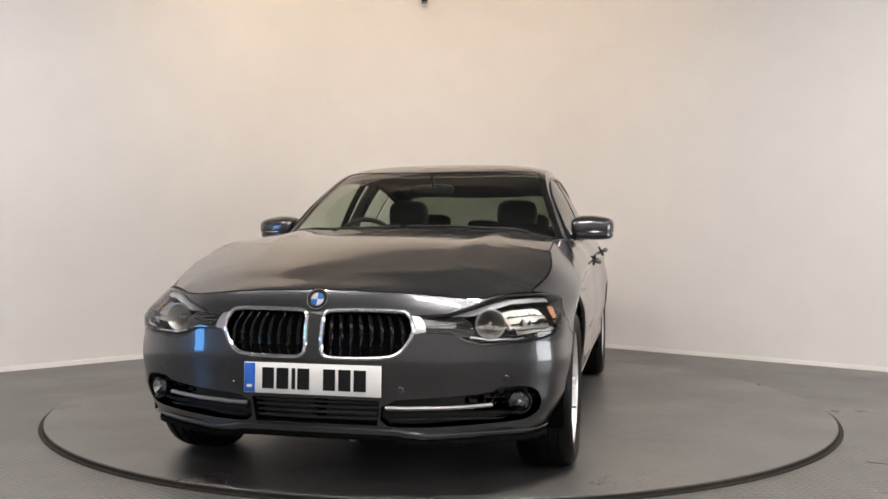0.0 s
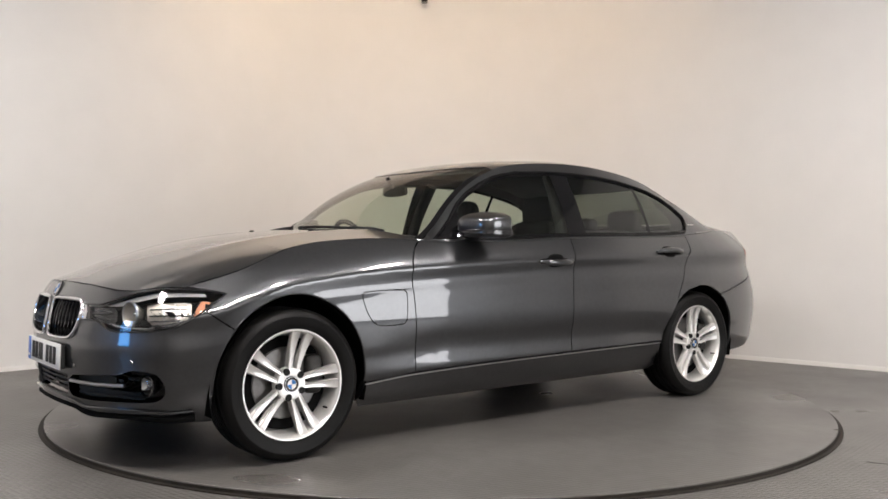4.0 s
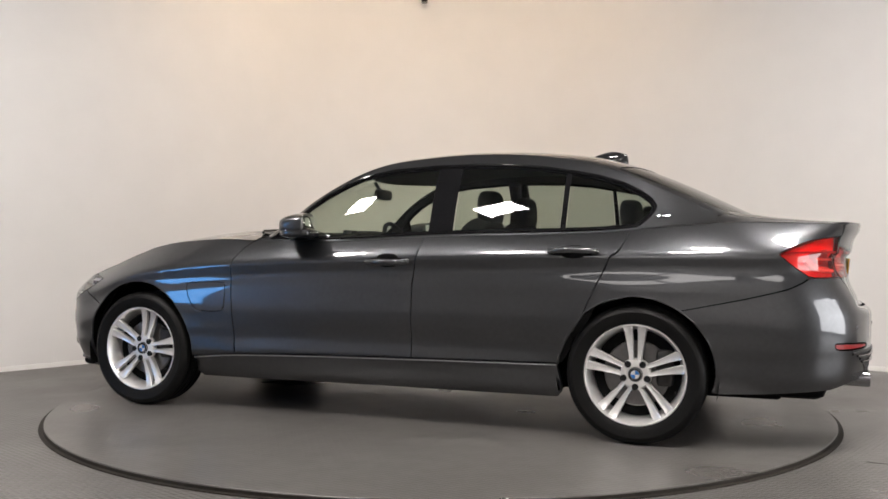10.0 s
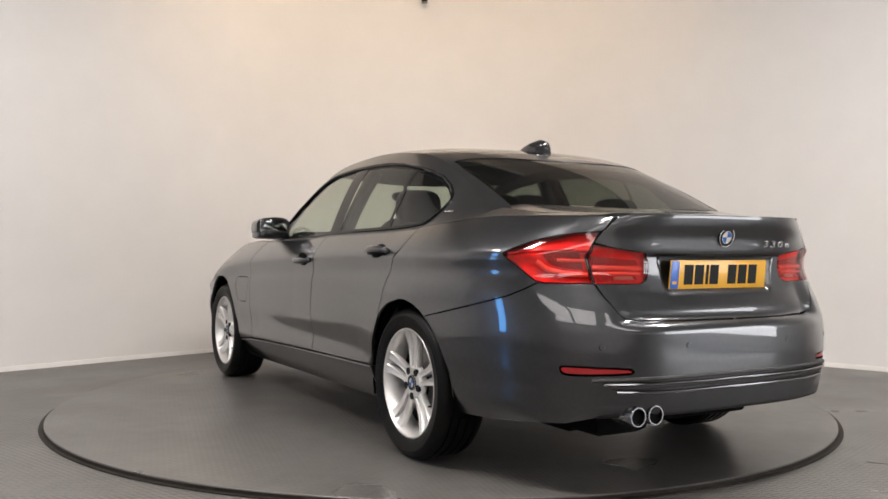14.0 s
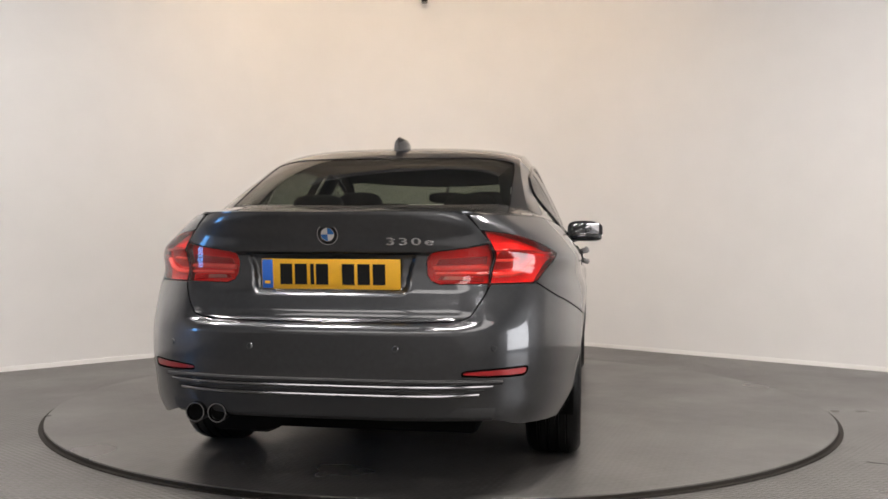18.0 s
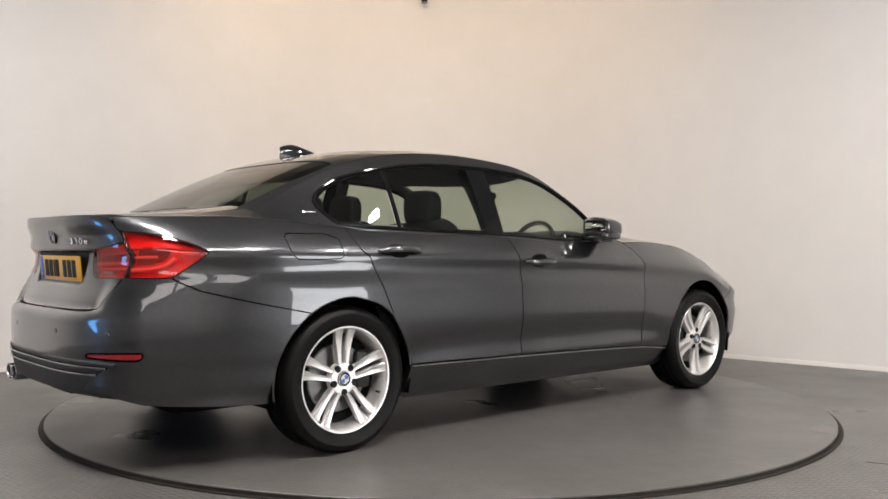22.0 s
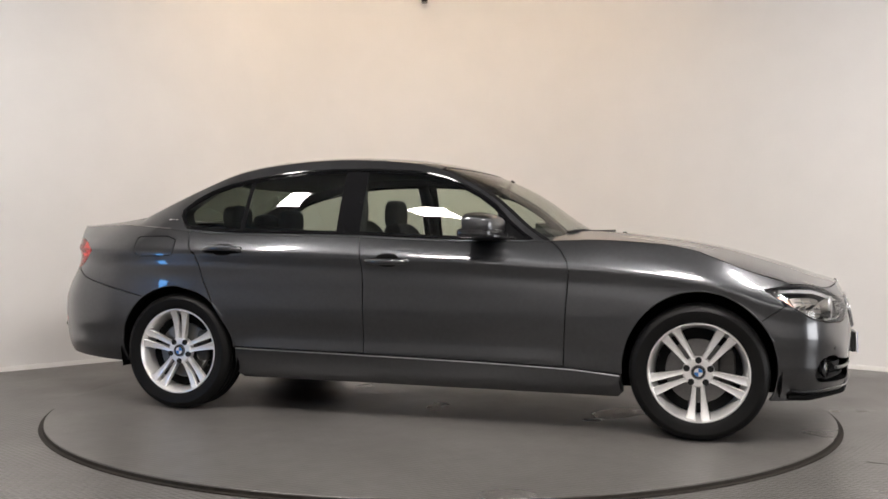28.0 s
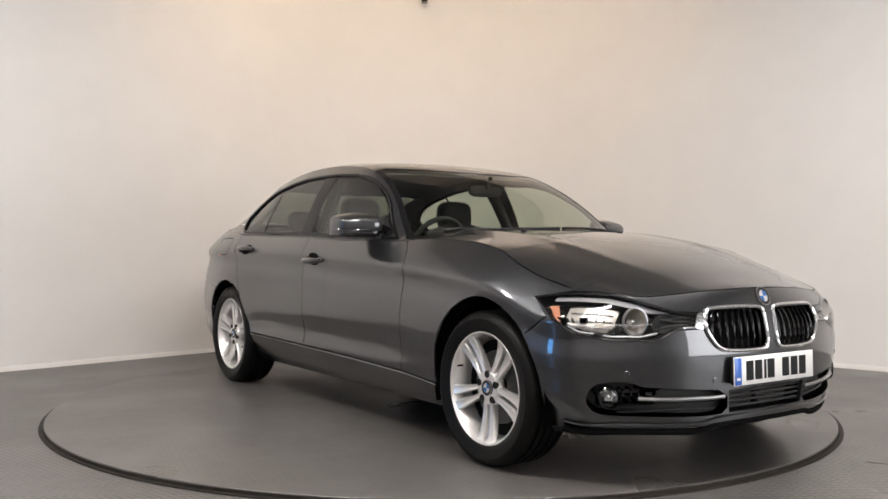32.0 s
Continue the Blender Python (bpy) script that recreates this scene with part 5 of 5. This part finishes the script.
# small bright badge on the roof pillar
for side in (1, -1):
    for x0, w in ((-1.500, .018), (-1.535, .040)):
        b = bm_box(w, .003, .007, (0, 0, 0), .0008)
        ob = part("pillar_badge", b, CHROME, car)
        p1 = [Vector((x, side * float(glass_side(x, 1.070)), 1.070)) for x in (x0 - .01, x0 + .01)]
        ob.matrix_basis = Matrix.Translation(Vector(OFF) + (p1[0] + p1[1]) / 2) @ pose(0, 0, 0, side * 28, 0, math.degrees(math.atan2((p1[1] - p1[0]).y, (p1[1] - p1[0]).x)))

# ---- door handles
for side in (1, -1):
    for u, z, body in ((-.155, .846, "front"), (-1.122, .895, "rear")):
        m = Matrix.Translation(OFF) @ frame_at(u, z, side)
        # no hollow is cut: near-black blobs paint its shade behind the grip
        h = part("door_handle", bm_blob(.062, .006, .036, (0, .0, .002), .8, .9, 28, 12), SHELL, car, "grey bow door handle over a dark recess")
        h.matrix_basis = m
        path = [(x, .008 + .026 * (1 - (abs(x) / .122) ** 2.6), -.004) for x in np.linspace(-.122, .122, 19)]
        part("grip", bm_tube(path, lambda t: .0135 * (1 - .50 * abs(2 * t - 1) ** 3), False, 12, 1.25), PAINT, h)
        part("key_cap", bm_blob(.020, .014, .013, (-.100 if side > 0 else -.100, .012, 0), .6, .6, 18, 10), PAINT, h)
        me = bm_blob(.120, .0022, .018, (0, .0, -.003), .6, 1.0, 36, 10)
        part("recess_shade", me, SHELL, h)

# ---- door mirrors
for side in (1, -1):
    body = bm_blob(.100, .112, .066, (0, 0, 0), .50, .45, 44, 24)
    for v in body.verts:
        k = v.co.y / .112
        if v.co.z < -.026:
            v.co.z = -.026 + (v.co.z + .026) * .15
        elif v.co.z > 0:
            v.co.z *= (1 - .20 * max(0, k) - .05 * max(0, -k)) * (1 - .38 * max(0, v.co.x / .1) ** 1.6)
        v.co.x += -.022 * k
        if v.co.x < -.048 - .022 * k:
            v.co.x = -.048 - .022 * k
    if side < 0:
        bmesh.ops.scale(body, vec=(1, -1, 1), verts=body.verts)
        bmesh.ops.reverse_faces(body, faces=body.faces[:])
    mir = part("door_mirror", body, PAINT, car, "grey door mirror on a black foot")
    mir.matrix_basis = Matrix.Translation(Vector(OFF) + Vector((.350, side * .898, 1.028)))
    under = bm_blob(.094, .109, .028, (0, 0, -.040), .6, .45, 36, 12)
    for v in under.verts:
        v.co.x += -.022 * v.co.y / .112
    if side < 0:
        bmesh.ops.scale(under, vec=(1, -1, 1), verts=under.verts)
    part("lower_shell", under, GLOSS_BLACK, mir)
    g = bm_box(.004, .180, .078, (-.050, side * .0, .010), .0018, pose(0, 0, 0, 0, 0, side * 11))
    part("mirror_glass", g, MIRROR, mir)
    part("indicator", bm_tube([(.098, side * -.07, -.026), (.100, side * -.03, -.026), (.092, side * .03, -.026), (.072, side * .080, -.026), (.020, side * .108, -.026)], .0048, False, 8, .7), CHROME, mir, "slim clear indicator strip")
    foot = bm_tube([(.0, side * -.030, -.046), (.04, side * -.075, -.056), (.10, side * -.108, -.060)], .030, False, 10, .6)
    part("foot", foot, GLOSS_BLACK, mir)

# ---- roof aerial, washer jets, wipers
fin = bmesh.new()
rows = []
for t in np.linspace(0, 1, 9):
    x, h, w = -1.005 - .215 * t, .060 * math.sin(math.pi * min(t * .62 + .02, .62)) ** 1.3, .042 * math.sin(math.pi * (t * .8 + .12)) ** .8
    z0 = float(roof(x, 0)) - .004
    rows.append([fin.verts.new((x - .02 * (k / 8) * t, w * math.cos(math.pi * k / 8) * (1 if k not in (3, 4, 5) else .45), z0 + (h + .006) * math.sin(math.pi * k / 8) ** .8)) for k in range(9)])
for a, b in zip(rows, rows[1:]):
    for k in range(8):
        fin.faces.new((a[k], a[k + 1], b[k + 1], b[k]))
fin.faces.new(rows[0])
fin.faces.new(rows[-1])
part("shark_fin", fin, GLOSS_BLACK, car, "dark shark fin aerial on the roof", smooth=50)
for y0, y1, xo in ((-.62, -.02, .0), (.02, .60, -.01)):
    path = [(.935 - .45 * y * y - .10 * abs(y1 - y) * .2 + xo, y, float(bonnet(.90, y)) + .006 + .004 * math.sin(6 * y)) for y in np.linspace(y0, y1, 10)]
    part("wiper", bm_tube(path, .008, False, 6), INK, car)
part("scuttle", bm_join(*[bm_box(.14, .125, .012, (.885 - .42 * y * y, y, float(bonnet(.86, y)) - .020 - .03 * abs(y)), .003) for y in np.linspace(-.66, .66, 12)]), PLASTIC, car)
part("washer_jet", bm_blob(.012, .018, .006, (1.02, .33, float(bonnet(1.02, .33)) + .002)), INK, car)
part("washer_jet", bm_blob(.012, .018, .006, (1.02, -.33, float(bonnet(1.02, -.33)) + .002)), INK, car)
# parking sensors and towing cap marks in the bumpers
for u, z, front in ((2.472, 0.406, 1), (2.103, 0.445, 1), (-2.44, .56, 0), (-2.80, .56, 0)):
    for side in (1, -1):
        m = frame_at(u, z, side, .0005)
        b = part("parking_sensor", bm_lathe([(0, .002), (.009, .002), (.0105, .0005), (.0115, -.003), (.0, -.003)], 18), PAINT, car)
        b.matrix_basis = Matrix.Translation(OFF) @ m


# ---- cabin
def lining_roof(geo, m):
    poly = ([(.26 - .63 * y * y, y) for y in np.linspace(0, .53, 8)] + [(float(x), float(rail_y(x)) - .02) for x in np.linspace(.05, -1.29, 24)] + [(-1.42 + .37 * y * y, y) for y in np.linspace(.53, 0, 8)])
    skin(geo, poly, lambda a, b: on_roof(a, b) - np.array([0, 0, .028]), .07, keep=mid_top, gap=0.0, flange=0)


spanning("headlining", lining_roof, LINING)


def lining_side(geo, m):
    xs = np.linspace(.60, -1.68, 46)
    outer = [(float(x), sh(x) - .012) for x in xs] + [(float(x), rail_z(x) - .004) for x in xs[::-1]]
    hole = shrunk(dense(DLO, .03), .012)
    skin(geo, outer, lambda a, b: on_pane(a, b) - np.stack([0 * a, .032 + .075 * np.clip((-1.26 - a) / .15, 0, 1), 0 * a], -1), .05, holes=[hole], gap=0.0, flange=.0)


both("pillar_lining", mirrored(lining_side), CABIN)
# inner pillar between the doors
for side in (1, -1):
    path = [Vector((x, side * (float(glass_side(x, z)) - .085), z)) for x, z in ((-.37, .92), (-.385, 1.1), (-.405, 1.22), (-.42, 1.33))]
    part("belt_pillar", bm_tube(path, .036, False, 10, 1.0), CABIN, car)


def door_card(geo, m):
    skin(geo, [(x, sh(x) - .012) for x in np.linspace(.62, -1.36, 30)] + [(-1.20, .60), (-1.05, .36), (.75, .33)], lambda a, b: wrap(a, b) - np.stack([0 * a, .085 + 0 * a, 0 * a], -1), .09, gap=0.0, flange=.0)


both("door_card", mirrored(door_card), CABIN)
# dashboard with its hood over the dials, centre console
dash = part("dashboard", bm_join(bm_blob(.26, .70, .13, (.66, 0, .855), .45, .35, 40, 16), bm_blob(.12, .20, .05, (.56, -.37, .975), .7, .7, 24, 12), bm_box(.05, .62, .035, (.47, .22, .90), .012)), CABIN, car, "charcoal soft dashboard")
part("screen", bm_box(.012, .20, .075, (.50, 0, .985), .004), GLOSS_BLACK, dash)
part("console", bm_box(.9, .22, .30, (0.05, 0, .53), .05), CABIN, car)
wheel_ring = bm_lathe([(.172 + .014 * math.cos(t), .016 * math.sin(t)) for t in np.linspace(0, 2 * math.pi, 11)], 40, "x")
hub_b = bm_blob(.03, .065, .055, (0, 0, 0), .6, .6, 20, 10)
sp = [bm_box(.016, .12, .03, (0, .10, 0), .006), bm_box(.016, .12, .03, (0, -.10, 0), .006), bm_box(.016, .03, .12, (0, 0, -.10), .006)]
st = part("steering_wheel", bm_join(wheel_ring, hub_b, *sp), CABIN, car, "black three spoke steering wheel")
st.matrix_basis = Matrix.Translation(Vector(OFF) + Vector((.33, -.37, .915))) @ pose(0, 0, 0, 0, 24, 0)
im = part("inner_mirror", bm_blob(.018, .115, .034, (.275, 0, 1.242), .6, .5, 28, 12), INK, car, "black interior mirror")
part("mirror_stem", bm_tube([(.285, 0, 1.25), (.315, 0, 1.295), (.33, 0, 1.318)], .012), INK, im)


def seat(y):
    s = part("front_seat", bm_blob(.27, .255, .10, (-.16, y, .47), .45, .45, 32, 14, None), CABIN, car, "charcoal cloth bucket seat")
    back = bm_blob(.085, .245, .33, (0, 0, .30), .5, .45, 32, 18)
    for v in back.verts:
        v.co.x += -.05 * (v.co.y / .245) ** 2 * -1.0
        v.co.y *= 1 - .18 * max(0, (v.co.z - .3) / .33)
    bmesh.ops.transform(back, matrix=Matrix.Translation((-.36, y, .47)) @ pose(0, 0, 0, 0, -18, 0), verts=back.verts)
    part("backrest", back, CABIN, s)
    part("headrest", bm_blob(.052, .130, .098, (-.545, y, 1.130), .6, .55, 28, 14, None), CABIN, s)
    for d in (-.05, .05):
        part("headrest_post", bm_tube([(-.54, y + d, 1.06), (-.53, y + d, .98)], .006), CHROME, s)
    return s


for y in (.365, -.365):
    seat(y)
rs = part("rear_seat", bm_blob(.27, .62, .11, (-.93, 0, .48), .4, .3, 36, 14), CABIN, car, "charcoal cloth rear bench with three headrests")
part("backrest", bm_blob(.09, .62, .30, (-1.24, 0, .74), .4, .3, 40, 16, None), CABIN, rs)
for y, h in ((.37, .075), (-.37, .075), (0, .045)):
    part("headrest", bm_blob(.050, .125 if y else .11, h, (-1.315, y, 1.055 + h * .5), .6, .5, 26, 12), CABIN, rs)
shelf = part("parcel_shelf", bm_box(.52, 1.22, .03, (-1.60, 0, .985), .008), CABIN, car)
part("bulkhead", bm_box(.04, 1.35, .52, (.86, 0, .64), .01), SHELL, car)
part("boot_floor", bm_box(.04, 1.2, .5, (-1.42, 0, .72), .01), SHELL, car)
part("cabin_floor", bm_box(2.3, 1.5, .03, (-.3, 0, .30), .01), SHELL, car)


def motions():
    """The turntable turns steadily and carries the car round with it."""
    for thing in (turntable, car):
        walk(thing, [(t, pose(0, 0, 0, 0, 0, a)) for t, a in SPIN])


motions()
